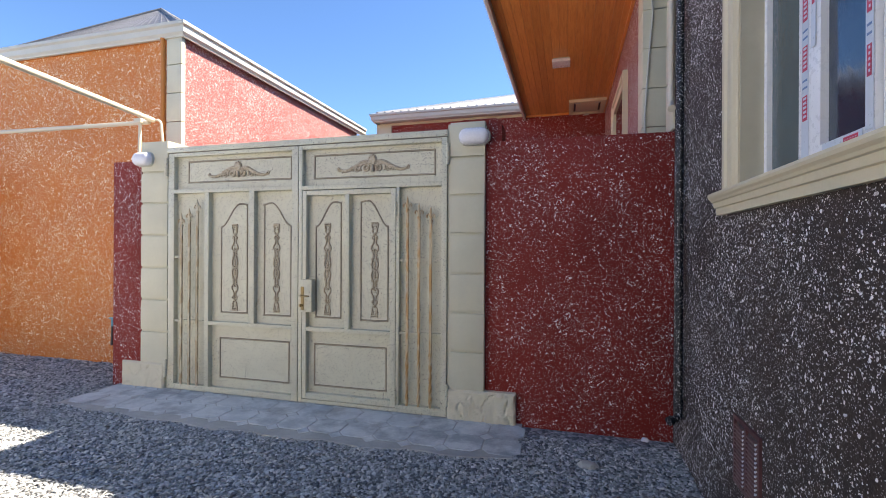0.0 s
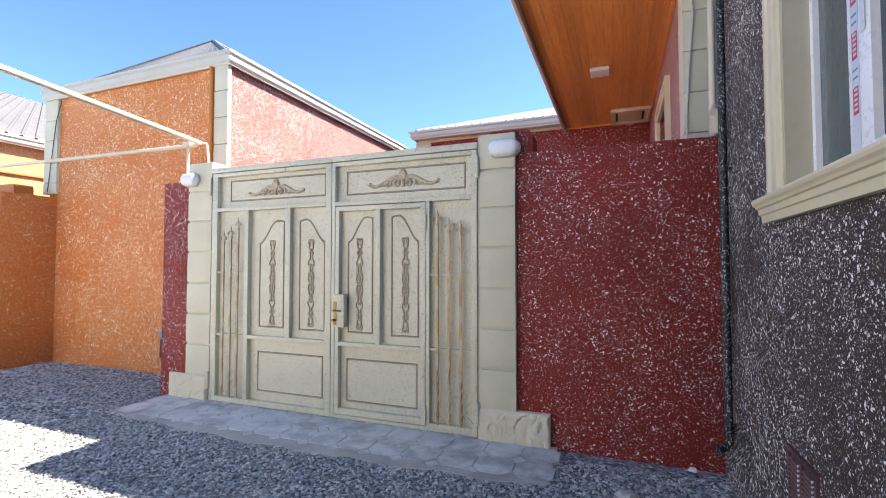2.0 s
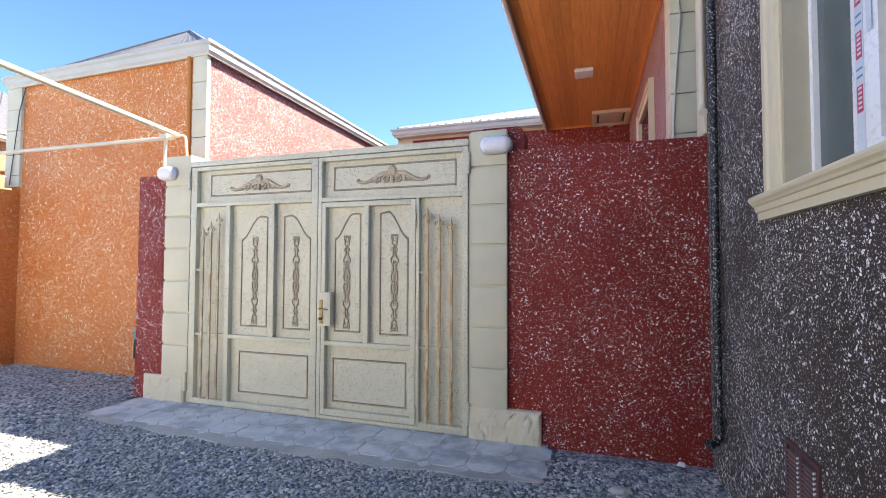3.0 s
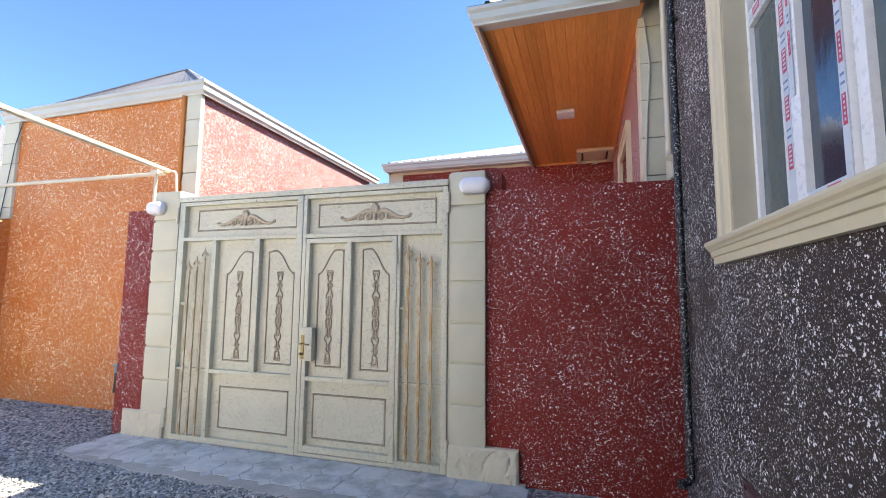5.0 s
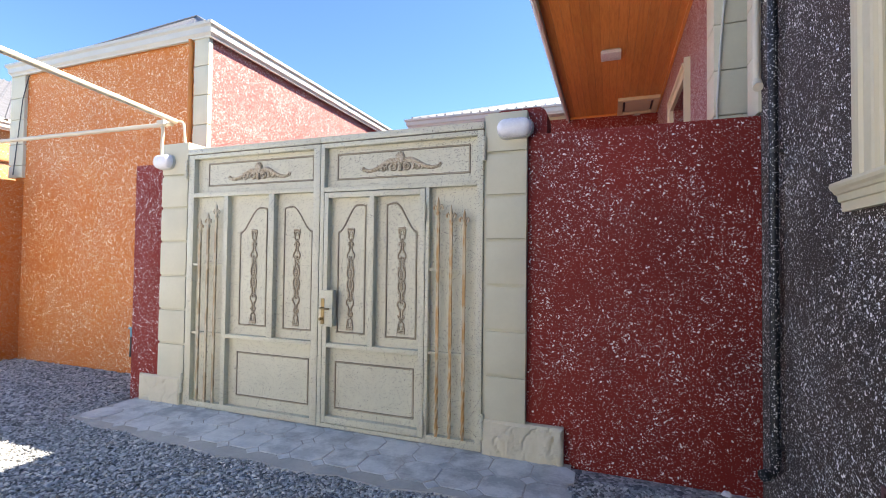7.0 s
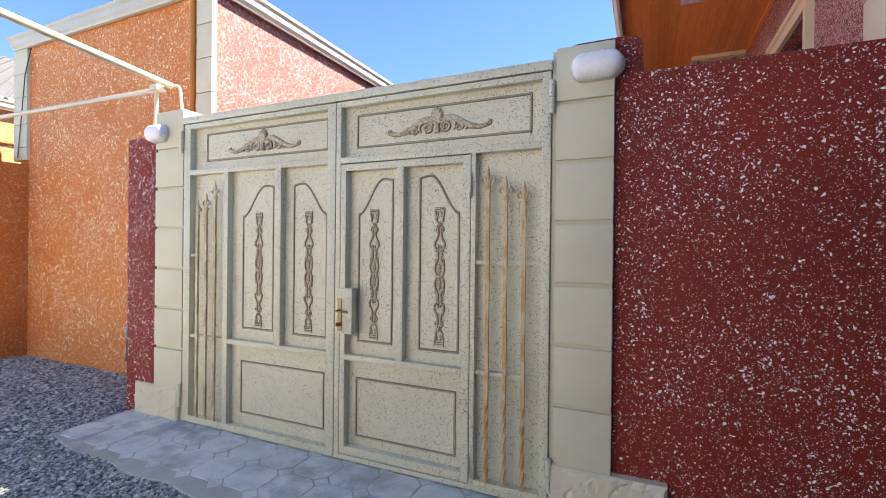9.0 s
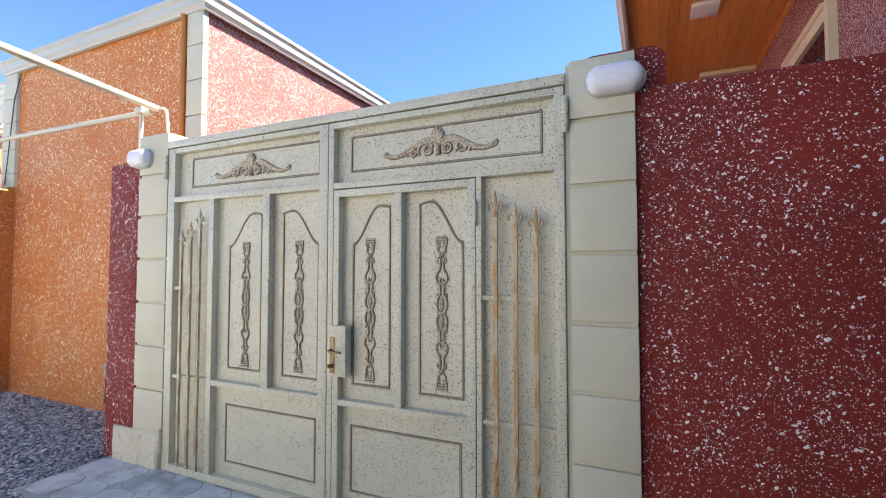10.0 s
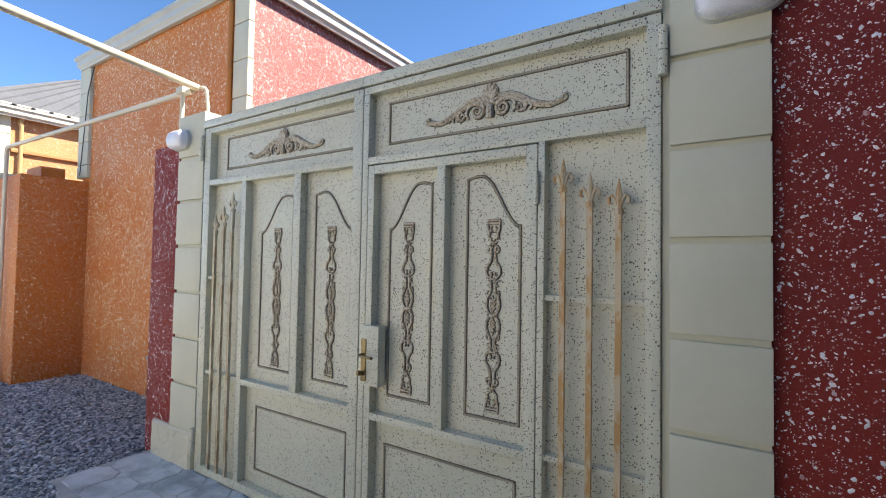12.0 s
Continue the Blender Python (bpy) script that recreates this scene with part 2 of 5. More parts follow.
ROOFMETAL = paint("grey_roof_sheet", (0.15, 0.155, 0.165), 0.45, 12.0, 0.1, metal=0.2)
ROOFPALE = paint("pale_roof_sheet", (0.45, 0.46, 0.46), 0.4, 12.0, 0.06, metal=0.1)
PVC = paint("white_pvc", (0.80, 0.81, 0.82), 0.3, 40.0, 0.01)
TAPE = paint("pale_blue_tape", (0.62, 0.68, 0.74), 0.35, 40.0, 0.05)
TAPERED = paint("red_tape_print", (0.55, 0.03, 0.08), 0.4, 40.0, 0.05)
TAPEBLUE = paint("blue_tape_print", (0.12, 0.22, 0.42), 0.4, 40.0, 0.05)
BRASS = paint("brass", (0.27, 0.20, 0.10), 0.38, 60.0, 0.1, metal=0.9)
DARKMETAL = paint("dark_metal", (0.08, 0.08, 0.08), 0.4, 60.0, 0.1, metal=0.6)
LAMPWHITE = paint("opal_plastic", (0.80, 0.80, 0.84), 0.25, 60.0, 0.02)
VENT = paint("maroon_vent", (0.12, 0.05, 0.05), 0.45, 60.0, 0.2)
VENTSLAT = paint("vent_slat", (0.20, 0.11, 0.10), 0.45, 60.0, 0.2)
BLUEPLASTIC = paint("blue_plastic", (0.10, 0.33, 0.45), 0.4, 60.0, 0.1)
CONCRETE = paint("mortar_bed", (0.47, 0.465, 0.43), 0.9, 30.0, 0.2, bumpy=0.01)
GLASS = glass_mat("window_glass", (0.055, 0.082, 0.090), 0.04)
FILM = glass_mat("filmed_glass", (0.018, 0.034, 0.055), 0.09)
WOOD = wood_soffit()
STONES = gravel_mat("gravel_stones", False)
GROUND = gravel_mat("gravel_bed", True)
TILE = tile_mat()
BOUNCE_FLOOR = paint("bounce_concrete", (0.58, 0.57, 0.53), 0.85, 20.0, 0.12)


# ---------------------------------------------------------------- mesh helpers
def mesh_from(name, bm, material, smooth=False):
    me = bpy.data.meshes.new(name)
    bmesh.ops.recalc_face_normals(bm, faces=bm.faces)
    bm.to_mesh(me)
    bm.free()
    me.materials.append(material)
    if smooth:
        me.polygons.foreach_set("use_smooth", [True] * len(me.polygons))
        me.set_sharp_from_angle(angle=radians(38))
    return me


def part(name, bm, material, parent=None, label="", smooth=False):
    ob = new(name, mesh_from(name, bm, material, smooth))
    if parent is not None:
        ob.parent = parent
    return tagged(ob, label)


def thing(name, label, category, at=(0, 0, 0), group=""):
    ob = new(name)
    ob.location = at
    ob.empty_display_size = 0.1
    return tagged(ob, label, category, group)


def rel(ob, thing_ob):
    """Keep a part built in world coordinates where it is under an Empty placed elsewhere."""
    ob.location = -thing_ob.location
    return ob


def box(bm, lo, hi, bevel=0.0):
    vs = [bm.verts.new((x, y, z)) for x in (lo[0], hi[0]) for y in (lo[1], hi[1]) for z in (lo[2], hi[2])]
    fs = [bm.faces.new([vs[i] for i in q]) for q in ((0, 1, 3, 2), (4, 6, 7, 5), (0, 4, 5, 1), (2, 3, 7, 6), (0, 2, 6, 4), (1, 5, 7, 3))]
    if bevel:
        es = list({e for f in fs for e in f.edges})
        bmesh.ops.bevel(bm, geom=es, offset=bevel, segments=2, affect="EDGES", profile=0.6)
    return bm


def boxes(items, bevel=0.0):
    out = bmesh.new()
    for lo, hi in items:
        box(out, lo, hi, bevel)
    return out


def extrude_profile(bm, profile, a, b, out, up=Vector((0, 0, 1)), closed=True, mitre=(0, 0)):
    """Sweep a profile of (outward, upward) points from a to b; mitred ends run on by as much as they stand out."""
    a, b, out = Vector(a), Vector(b), Vector(out)
    along = (b - a).normalized()
    rings = [[bm.verts.new(p + out * o + up * u + along * o * m) for o, u in profile] for p, m in ((a, -mitre[0]), (b, mitre[1]))]
    n = len(profile)
    for i in range(n if closed else n - 1):
        j = (i + 1) % n
        bm.faces.new((rings[0][i], rings[0][j], rings[1][j], rings[1][i]))
    if closed:
        bm.faces.new(rings[0])
        bm.faces.new(list(reversed(rings[1])))
    return bm


def tube(bm, pts, r, seg=10, caps=True):
    """A round tube along points; r a number or a list of radii."""
    pts = [Vector(p) for p in pts]
    rs = r if isinstance(r, (list, tuple)) else [r] * len(pts)
    rings, ref = [], None
    for i, p in enumerate(pts):
        d = (pts[min(i + 1, len(pts) - 1)] - pts[max(i - 1, 0)]).normalized()
        if ref is None:
            ref = Vector((0, 0, 1)) if abs(d.z) < 0.9 else Vector((1, 0, 0))
        u = (ref - d * ref.dot(d)).normalized()
        w = d.cross(u)
        ref = u
        rings.append([bm.verts.new(p + (u * math.cos(2 * math.pi * k / seg) + w * math.sin(2 * math.pi * k / seg)) * rs[i]) for k in range(seg)])
    for a, b in zip(rings, rings[1:]):
        for k in range(seg):
            bm.faces.new((a[k], a[(k + 1) % seg], b[(k + 1) % seg], b[k]))
    if caps:
        bm.faces.new(rings[0])
        bm.faces.new(list(reversed(rings[-1])))
    return bm


def bend(points, r=0.06, n=6):
    """Round the corners of a polyline."""
    pts = [Vector(p) for p in points]
    out = [pts[0]]
    for a, b, c in zip(pts, pts[1:], pts[2:]):
        p, q = b + (a - b).normalized() * r, b + (c - b).normalized() * r
        for i in range(n + 1):
            t = i / n
            out.append(p * (1 - t) ** 2 + b * 2 * t * (1 - t) + q * t * t)
    return out + [pts[-1]]


def rope(bm, pts, r=0.0052, pitch=0.030, step=0.004):
    """Two strands twisted into a rope along a polyline in the gate's plane."""
    pts = [Vector(p) for p in pts]
    for a, b in zip(pts, pts[1:]):
        d = b - a
        length = d.length
        n = max(2, int(length / step))
        d.normalize()
        u = Vector((0, 1, 0))
        w = d.cross(u)
        rings = []
        for i in range(n + 1):
            s = i * length / n
            ang = 2 * math.pi * s / pitch
            ring = []
            for k in range(6):
                t = 2 * math.pi * k / 6
                ex, ey = math.cos(t) * r * 1.25, math.sin(t) * r * 0.7
                ring.append(bm.verts.new(a + d * s + u * (ex * math.cos(ang) - ey * math.sin(ang)) + w * (ex * math.sin(ang) + ey * math.cos(ang))))
            rings.append(ring)
        for p, q in zip(rings, rings[1:]):
            for k in range(6):
                bm.faces.new((p[k], p[(k + 1) % 6], q[(k + 1) % 6], q[k]))
    return bm


def spiral(cx, cz, r0, turns, start, sense, y, n=26):
    """Points of a spiral in the gate's plane, from its rim inward."""
    return [(cx + r0 * (1 - 0.85 * i / n) * math.cos(start + sense * 2 * math.pi * turns * i / n), y, cz + r0 * (1 - 0.85 * i / n) * math.sin(start + sense * 2 * math.pi * turns * i / n)) for i in range(n + 1)]


# ---------------------------------------------------------------- ground
def build_ground():
    bm = bmesh.new()
    s = 400.0
    vs = [bm.verts.new(p) for p in ((-s, -s, 0), (s, -s, 0), (s, s, 0), (-s, s, 0))]
    bm.faces.new(vs)
    tagged(part("ground", bm, GROUND), "grey crushed-stone yard ground reaching the horizon", "ground", kind="structure")


def build_gravel():
    """Crushed stones, dense near the camera's view, one mesh."""
    rng = np.random.default_rng(5)
    t = (1 + 5 ** 0.5) / 2
    ico = np.array([(-1, t, 0), (1, t, 0), (-1, -t, 0), (1, -t, 0), (0, -1, t), (0, 1, t), (0, -1, -t), (0, 1, -t), (t, 0, -1), (t, 0, 1), (-t, 0, -1), (-t, 0, 1)]) / math.hypot(1, t)
    faces = np.array([(0, 11, 5), (0, 5, 1), (0, 1, 7), (0, 7, 10), (0, 10, 11), (1, 5, 9), (5, 11, 4), (11, 10, 2), (10, 7, 6), (7, 1, 8), (3, 9, 4), (3, 4, 2), (3, 2, 6), (3, 6, 8), (3, 8, 9), (4, 9, 5), (2, 4, 11), (6, 2, 10), (8, 6, 7), (9, 8, 1)])
    cells = []
    for x0, x1, y0, y1, pitch in ((-4.9, 0.69, 2.3, 4.9, 0.0165), (-8.1, -4.9, 2.6, 5.72, 0.021), (-10.5, -8.1, 2.6, 5.0, 0.035), (-4.9, 0.69, 1.2, 2.3, 0.03)):
        xs, ys = np.meshgrid(np.arange(x0, x1, pitch), np.arange(y0, y1, pitch))
        p = np.stack([xs.ravel(), ys.ravel()], 1) + rng.uniform(-0.5, 0.5, (xs.size, 2)) * pitch
        cells.append(np.concatenate([p, np.full((len(p), 1), pitch)], 1))
    p = np.concatenate(cells)
    # nothing under the paving strip or inside the walls
    front = 4.42 - 0.10 * np.sin((p[:, 0] + 4.8) / 4.35 * math.pi) + 0.02 * np.sin(p[:, 0] * 9)
    keep = ~((p[:, 0] > -4.78) & (p[:, 0] < -0.5) & (p[:, 1] > front)) & ~((p[:, 0] > -4.91) & (p[:, 1] > 5.07)) & (p[:, 0] < 0.68)
    p = p[keep]
    n = len(p)
    size = p[:, 2] * rng.uniform(0.45, 1.0, n)
    axes = rng.uniform(0.5, 1.35, (n, 3)) * size[:, None]
    axes[:, 2] *= 0.5
    ang = rng.uniform(0, 2 * math.pi, n)
    tip = rng.uniform(-0.7, 0.7, n)
    v = ico[None] * rng.uniform(0.62, 1.25, (n, 12, 1)) * axes[:, None, :]
    c, s = np.cos(tip)[:, None], np.sin(tip)[:, None]
    y, z = v[..., 1] * c - v[..., 2] * s, v[..., 1] * s + v[..., 2] * c
    v[..., 1], v[..., 2] = y, z
    c, s = np.cos(ang)[:, None], np.sin(ang)[:, None]
    x, y = v[..., 0] * c - v[..., 1] * s, v[..., 0] * s + v[..., 1] * c
    v[..., 0], v[..., 1] = x, y
    v[..., 0] += p[:, 0, None]
    v[..., 1] += p[:, 1, None]
    v[..., 2] += (size * 0.35 + rng.uniform(0, 0.012, n))[:, None]
    verts = v.reshape(-1, 3)
    tris = (faces[None] + (np.arange(n) * 12)[:, None, None]).reshape(-1, 3)
    me = bpy.data.meshes.new("gravel")
    me.vertices.add(len(verts))
    me.vertices.foreach_set("co", verts.ravel())
    me.loops.add(tris.size)
    me.loops.foreach_set("vertex_index", tris.ravel())
    me.polygons.add(len(tris))
    me.polygons.foreach_set("loop_start", np.arange(0, tris.size, 3))
    me.polygons.foreach_set("use_smooth", [False] * len(tris))
    me.update()
    me.validate()
    me.materials.append(STONES)
    tagged(new("gravel", me), "loose blue-grey crushed stone covering the yard", "gravel", kind="stuff")


build_ground()
build_gravel()
# unseen slab behind the gate, added pale to bounce light onto the soffit
tagged(part("bounce_slab", boxes([((-4.6, 5.12, -0.1), (0.58, 10.54, 0.02))]), BOUNCE_FLOOR), "unseen pale slab added to bounce light under the eaves", "floor", kind="structure")

# ---------------------------------------------------------------- gate wall
GY = 5.07       # the gate's front
WALL_TOP = 2.43


def slab_wall(name, lo, hi, material, label):
    bm = bmesh.new()
    box(bm, lo, hi, 0.012)
    return tagged(part(name, bm, material, smooth=True), label, "wall", kind="structure")


def cap_block(name, x0, x1, y0, y1, z0, z1, r, round_left, round_right, material, label):
    """A raised piece of wall with rounded upper corners."""
    pts = [(x0, z0), (x1, z0)]
    if round_right:
        pts += [(x1 - r + r * math.cos(a), z1 - r + r * math.sin(a)) for a in np.linspace(0, math.pi / 2, 7)]
    else:
        pts.append((x1, z1))
    if round_left:
        pts += [(x0 + r - r * math.sin(a), z1 - r + r * math.cos(a)) for a in np.linspace(0, math.pi / 2, 7)]
    else:
        pts.append((x0, z1))
    bm = bmesh.new()
    a = [bm.verts.new((x, y0, z)) for x, z in pts]
    b = [bm.verts.new((x, y1, z)) for x, z in pts]
    bm.faces.new(a)
    bm.faces.new(list(reversed(b)))
    for i in range(len(pts)):
        j = (i + 1) % len(pts)
        bm.faces.new((a[i], b[i], b[j], a[j]))
    return tagged(part(name, bm, material, smooth=True), label, "wall", kind="structure")


slab_wall("wall_gate_side", (-0.80, 5.085, -0.1), (0.70, 5.33, WALL_TOP), RED, "dark red thrown-plaster yard wall with white stone chips")
slab_wall("wall_gate_end", (-4.905, 5.048, -0.1), (-4.512, 5.70, WALL_TOP), RED, "narrow red thrown-plaster wall end beside the gate pillar")
slab_wall("wall_gate_return", (-4.511, 5.10, -0.1), (-4.17, 5.70, WALL_TOP), RED, "red thrown-plaster wall behind the gate pillar")
cap_block("wall_cap", -1.06, -0.66, 5.10, 5.34, 2.40, 2.635, 0.07, True, True, RED, "raised red plaster cap behind the gate pillar")
cap_block("wall_core", -1.10, -0.82, 5.10, 5.30, 0.0, 2.40, 0.01, False, False, RED, "red plaster core of the gate pillar")

JOINTS = (0.272, 0.630, 0.967, 1.303, 1.645, 1.980, 2.307, 2.60)


def gate_pillar(x0, x1, bx0, bx1, top, label):
    th = thing("gate_pillar", label, "pillar", ((x0 + x1) / 2, 5.07, 0))
    joints = (*JOINTS[:-1], top)
    for z0, z1 in zip(joints, joints[1:]):
        bm = bmesh.new()
        # flat stone that ends short of the next one, over a set-back ledge
        box(bm, (x0, 5.035, z0), (x1, 5.31, z1 - (0.0 if z1 == top else 0.025)), 0.003)
        rel(part("stone_panel", bm, STONE, th, smooth=True), th)
    bm = boxes([((x0 - (0.026 if x0 > -3 else 0.010), 5.058, 0.0), (x1 - 0.004, 5.30, top - 0.008))])
    rel(part("mortar", bm, STONE, th), th)
    bm = bmesh.new()
    nx, nz = 36, 18
    grid = [[None] * (nz + 1) for _ in range(nx + 1)]
    for i in range(nx + 1):
        for k in range(nz + 1):
            x, z = bx0 + (bx1 - bx0) * i / nx, -0.02 + 0.305 * k / nz
            edge = min(i, nx - i, k, nz - k)
            rough = 1.0 if x0 > -3 else 0.45
            d = noise.noise((x * 9, z * 9, x0)) * 0.014 + abs(noise.noise((x * 17 + 4, z * 14, 3))) * 0.016
            d *= rough
            crack = abs(noise.noise((x * 5 + 8, z * 6, 9)))
            d -= 0.014 * rough * max(0, 1 - crack * 14)
            grid[i][k] = bm.verts.new((x, 5.018 - (d if edge else -0.012), z))
    for i in range(nx):
        for k in range(nz):
            bm.faces.new((grid[i][k], grid[i + 1][k], grid[i + 1][k + 1], grid[i][k + 1]))
    rim = [grid[i][0] for i in range(nx + 1)] + [grid[nx][k] for k in range(1, nz + 1)] + [grid[i][nz] for i in range(nx - 1, -1, -1)] + [grid[0][k] for k in range(nz - 1, 0, -1)]
    back = [bm.verts.new((v.co.x, 5.084, v.co.z)) for v in rim]
    for i in range(len(rim)):
        j = (i + 1) % len(rim)
        bm.faces.new((rim[i], back[i], back[j], rim[j]))
    bm.faces.new(back)
    rel(part("plinth_block", bm, ROUGHSTONE, th, "rough split-face pale stone plinth block"), th)
    return th


gate_pillar(-4.505, -4.158, -4.745, -4.19, 2.62, "pale stone-clad gate pillar with rough plinth beside the orange house")
gate_pillar(-1.100, -0.797, -1.12, -0.525, 2.60, "pale stone-clad gate pillar with rough plinth beside the red wall")


def bulkhead_lamp(x, z, label, wide=1.0):
    th = thing("wall_lamp", label, "lamp", (x, 5.035, z), "gate pillar lamps")
    bm = bmesh.new()
    bmesh.ops.create_uvsphere(bm, u_segments=32, v_segments=16, radius=1.0)
    for v in bm.verts:
        # stadium outline: squash a ball and stretch its middle
        v.co.x = (v.co.x * 0.068 + (0.063 if v.co.x > 0 else -0.063) * min(1, abs(v.co.x) * 6)) * wide
        v.co.z *= 0.070
        v.co.y = -0.022 - max(0.0, -v.co.y) ** 0.55 * 0.068
    part("diffuser", bm, LAMPWHITE, th, "white opal oval lamp cover", smooth=True)
    bm = bmesh.new()
    n = 28
    ring = [(math.cos(2 * math.pi * k / n), math.sin(2 * math.pi * k / n)) for k in range(n)]
    a = [bm.verts.new(((c * 0.078 + (0.063 if c > 0 else -0.063)) * wide, 0, s * 0.078)) for c, s in ring]
    b = [bm.verts.new(((c * 0.074 + (0.063 if c > 0 else -0.063)) * wide, -0.024, s * 0.074)) for c, s in ring]
    bm.faces.new(a)
    bm.faces.new(list(reversed(b)))
    for k in range(n):
        bm.faces.new((a[k], b[k], b[(k + 1) % n], a[(k + 1) % n]))
    part("base", bm, WHITE_TRIM, th, smooth=True)


bulkhead_lamp(-0.885, 2.465, "white oval bulkhead lamp on the pale stone gate pillar")
bulkhead_lamp(-4.45, 2.435, "white oval bulkhead lamp at the edge of the gate pillar", 0.85)


# ---------------------------------------------------------------- gate
FR, PN = 5.038, 5.090   # fronts of the frame members and of the sheet panels


def bars(items, y0=FR, y1=PN + 0.02, bevel=0.003):
    return boxes([((x0, y0, z0), (x1, y1, z1)) for x0, z0, x1, z1 in items], bevel)


def rect_rope(x0, z0, x1, z1):
    return [(x0, z0), (x1, z0), (x1, z1), (x0, z1), (x0, z0)]


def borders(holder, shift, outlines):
    """Each outline gets a twisted rope on a dark strip painted as crevice shade."""
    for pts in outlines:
        twist = part("rope_border", rope(bmesh.new(), [(x, PN - 0.004, z) for x, z in pts]), ROPE, holder, "cream twisted rope border over a painted dark shade line", True)
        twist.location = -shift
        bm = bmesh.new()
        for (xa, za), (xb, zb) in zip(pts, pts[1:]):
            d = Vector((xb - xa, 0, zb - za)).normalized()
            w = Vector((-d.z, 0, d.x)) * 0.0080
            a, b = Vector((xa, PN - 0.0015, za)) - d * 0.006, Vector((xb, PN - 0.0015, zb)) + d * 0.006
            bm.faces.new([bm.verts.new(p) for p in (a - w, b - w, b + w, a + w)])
        line = part("shade_line", bm, CREVICE_SHADE, holder, "dark brown outline painted in for crevice shade and patina")
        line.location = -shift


def shade_outlined(holder, shift, name, bm, label):
    """A cast ornament on a flattened dark copy that paints crevice shade round it."""
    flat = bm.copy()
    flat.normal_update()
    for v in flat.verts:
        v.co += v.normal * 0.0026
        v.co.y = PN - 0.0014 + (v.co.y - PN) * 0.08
    for b, n, mat, lab in ((bm, name, ORNAMENT, label), (flat, "outline_shade", CREVICE_SHADE, "dark brown outline painted in for crevice shade and patina")):
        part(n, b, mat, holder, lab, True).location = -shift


def arch_rope(x0, x1, zb, zs, zt, high_right):
    """A panel border with a swan-neck top: low on one side, high on the other."""
    w = x1 - x0
    top = []
    for i in range(15):
        t = i / 14
        s = 0.5 - 0.5 * math.cos(math.pi * min(1, t * 1.15))
        top.append((x0 + w * (0.03 + 0.8 * t), zs + (zt - zs) * s ** 0.85))
    pts = [(x0, zb), (x1, zb), (x1, zt - 0.012)] + list(reversed(top)) + [(x0, zs), (x0, zb)]
    if not high_right:
        pts = [(x0 + x1 - x, z) for x, z in pts]
    return pts


def chain_scroll(cx, z0, z1):
    """A narrow cast chain: end brackets, rosettes, heart scrolls and two leaf almonds, mirrored about its middle."""
    bm = bmesh.new()
    y = PN - 0.006
    half = (z1 - z0) / 2
    k = half / 0.4375

    def curve(pts, r, zs, s):
        fine = bend([(cx + w, y, zs + s * d * k) for w, d in pts], 0.008, 3)
        n = len(fine) - 1
        tube(bm, fine, [r * (0.75 + 0.4 * math.sin(math.pi * i / n)) for i in range(n + 1)], 6)

    for zs, s in ((z0, 1), (z1, -1)):
        for d, w in ((0.004, 0.034), (0.018, 0.028)):
            tube(bm, [(cx - w, y, zs + s * d * k), (cx + w, y, zs + s * d * k)], 0.0055, 6)
        for i in range(6):
            a = math.pi * i / 3 + 0.3
            tube(bm, [(cx, y - 0.004, zs + s * 0.108 * k), (cx + 0.023 * math.cos(a), y, zs + s * 0.108 * k + 0.023 * math.sin(a))], [0.0055, 0.0025], 6)
        for sx in (-1, 1):
            curve([(sx * 0.031, 0.004), (sx * 0.030, 0.04), (sx * 0.020, 0.062), (sx * 0.026, 0.082), (sx * 0.012, 0.090)], 0.0058, zs, s)
            curve([(sx * 0.006, 0.03), (sx * 0.016, 0.04), (sx * 0.014, 0.058), (sx * 0.004, 0.054)], 0.0035, zs, s)
            curve([(sx * 0.014, 0.150), (sx * 0.026, 0.150), (sx * 0.027, 0.128), (sx * 0.012, 0.125), (sx * 0.009, 0.165), (sx * 0.014, 0.195), (sx * 0.033, 0.220), (sx * 0.035, 0.250), (sx * 0.020, 0.268), (sx * 0.006, 0.256), (sx * 0.010, 0.240)], 0.0058, zs, s)
            curve([(sx * 0.030, 0.300), (sx * 0.017, 0.306), (sx * 0.014, 0.285), (sx * 0.027, 0.280)], 0.0045, zs, s)
            curve([(sx * 0.012, 0.276), (sx * 0.009, 0.305), (sx * 0.012, 0.330), (sx * 0.030, 0.365), (sx * 0.033, 0.400), (sx * 0.020, 0.428), (sx * 0.008, 0.437)], 0.006, zs, s)
            curve([(sx * 0.022, 0.325), (sx * 0.033, 0.335), (sx * 0.031, 0.352)], 0.0035, zs, s)
            for d in (0.365, 0.385, 0.403):
                curve([(0.0, d + 0.012), (sx * 0.006, d + 0.006), (sx * 0.013, d - 0.006)], 0.0042, zs, s)
        tube(bm, [(cx, y, zs + s * d * k) for d in (0.345, 0.37, 0.41, 0.43)], [0.001, 0.005, 0.005, 0.004], 6)
        tube(bm, [(cx - 0.016, y, zs + s * 0.272 * k), (cx + 0.016, y, zs + s * 0.272 * k)], 0.0045, 6)
    for i in range(8):
        a = math.pi * i / 4
        tube(bm, [(cx, y - 0.006, z0 + half), (cx + 0.030 * math.cos(a), y, z0 + half + 0.018 * math.sin(a))], [0.006, 0.003], 6)
    return bm


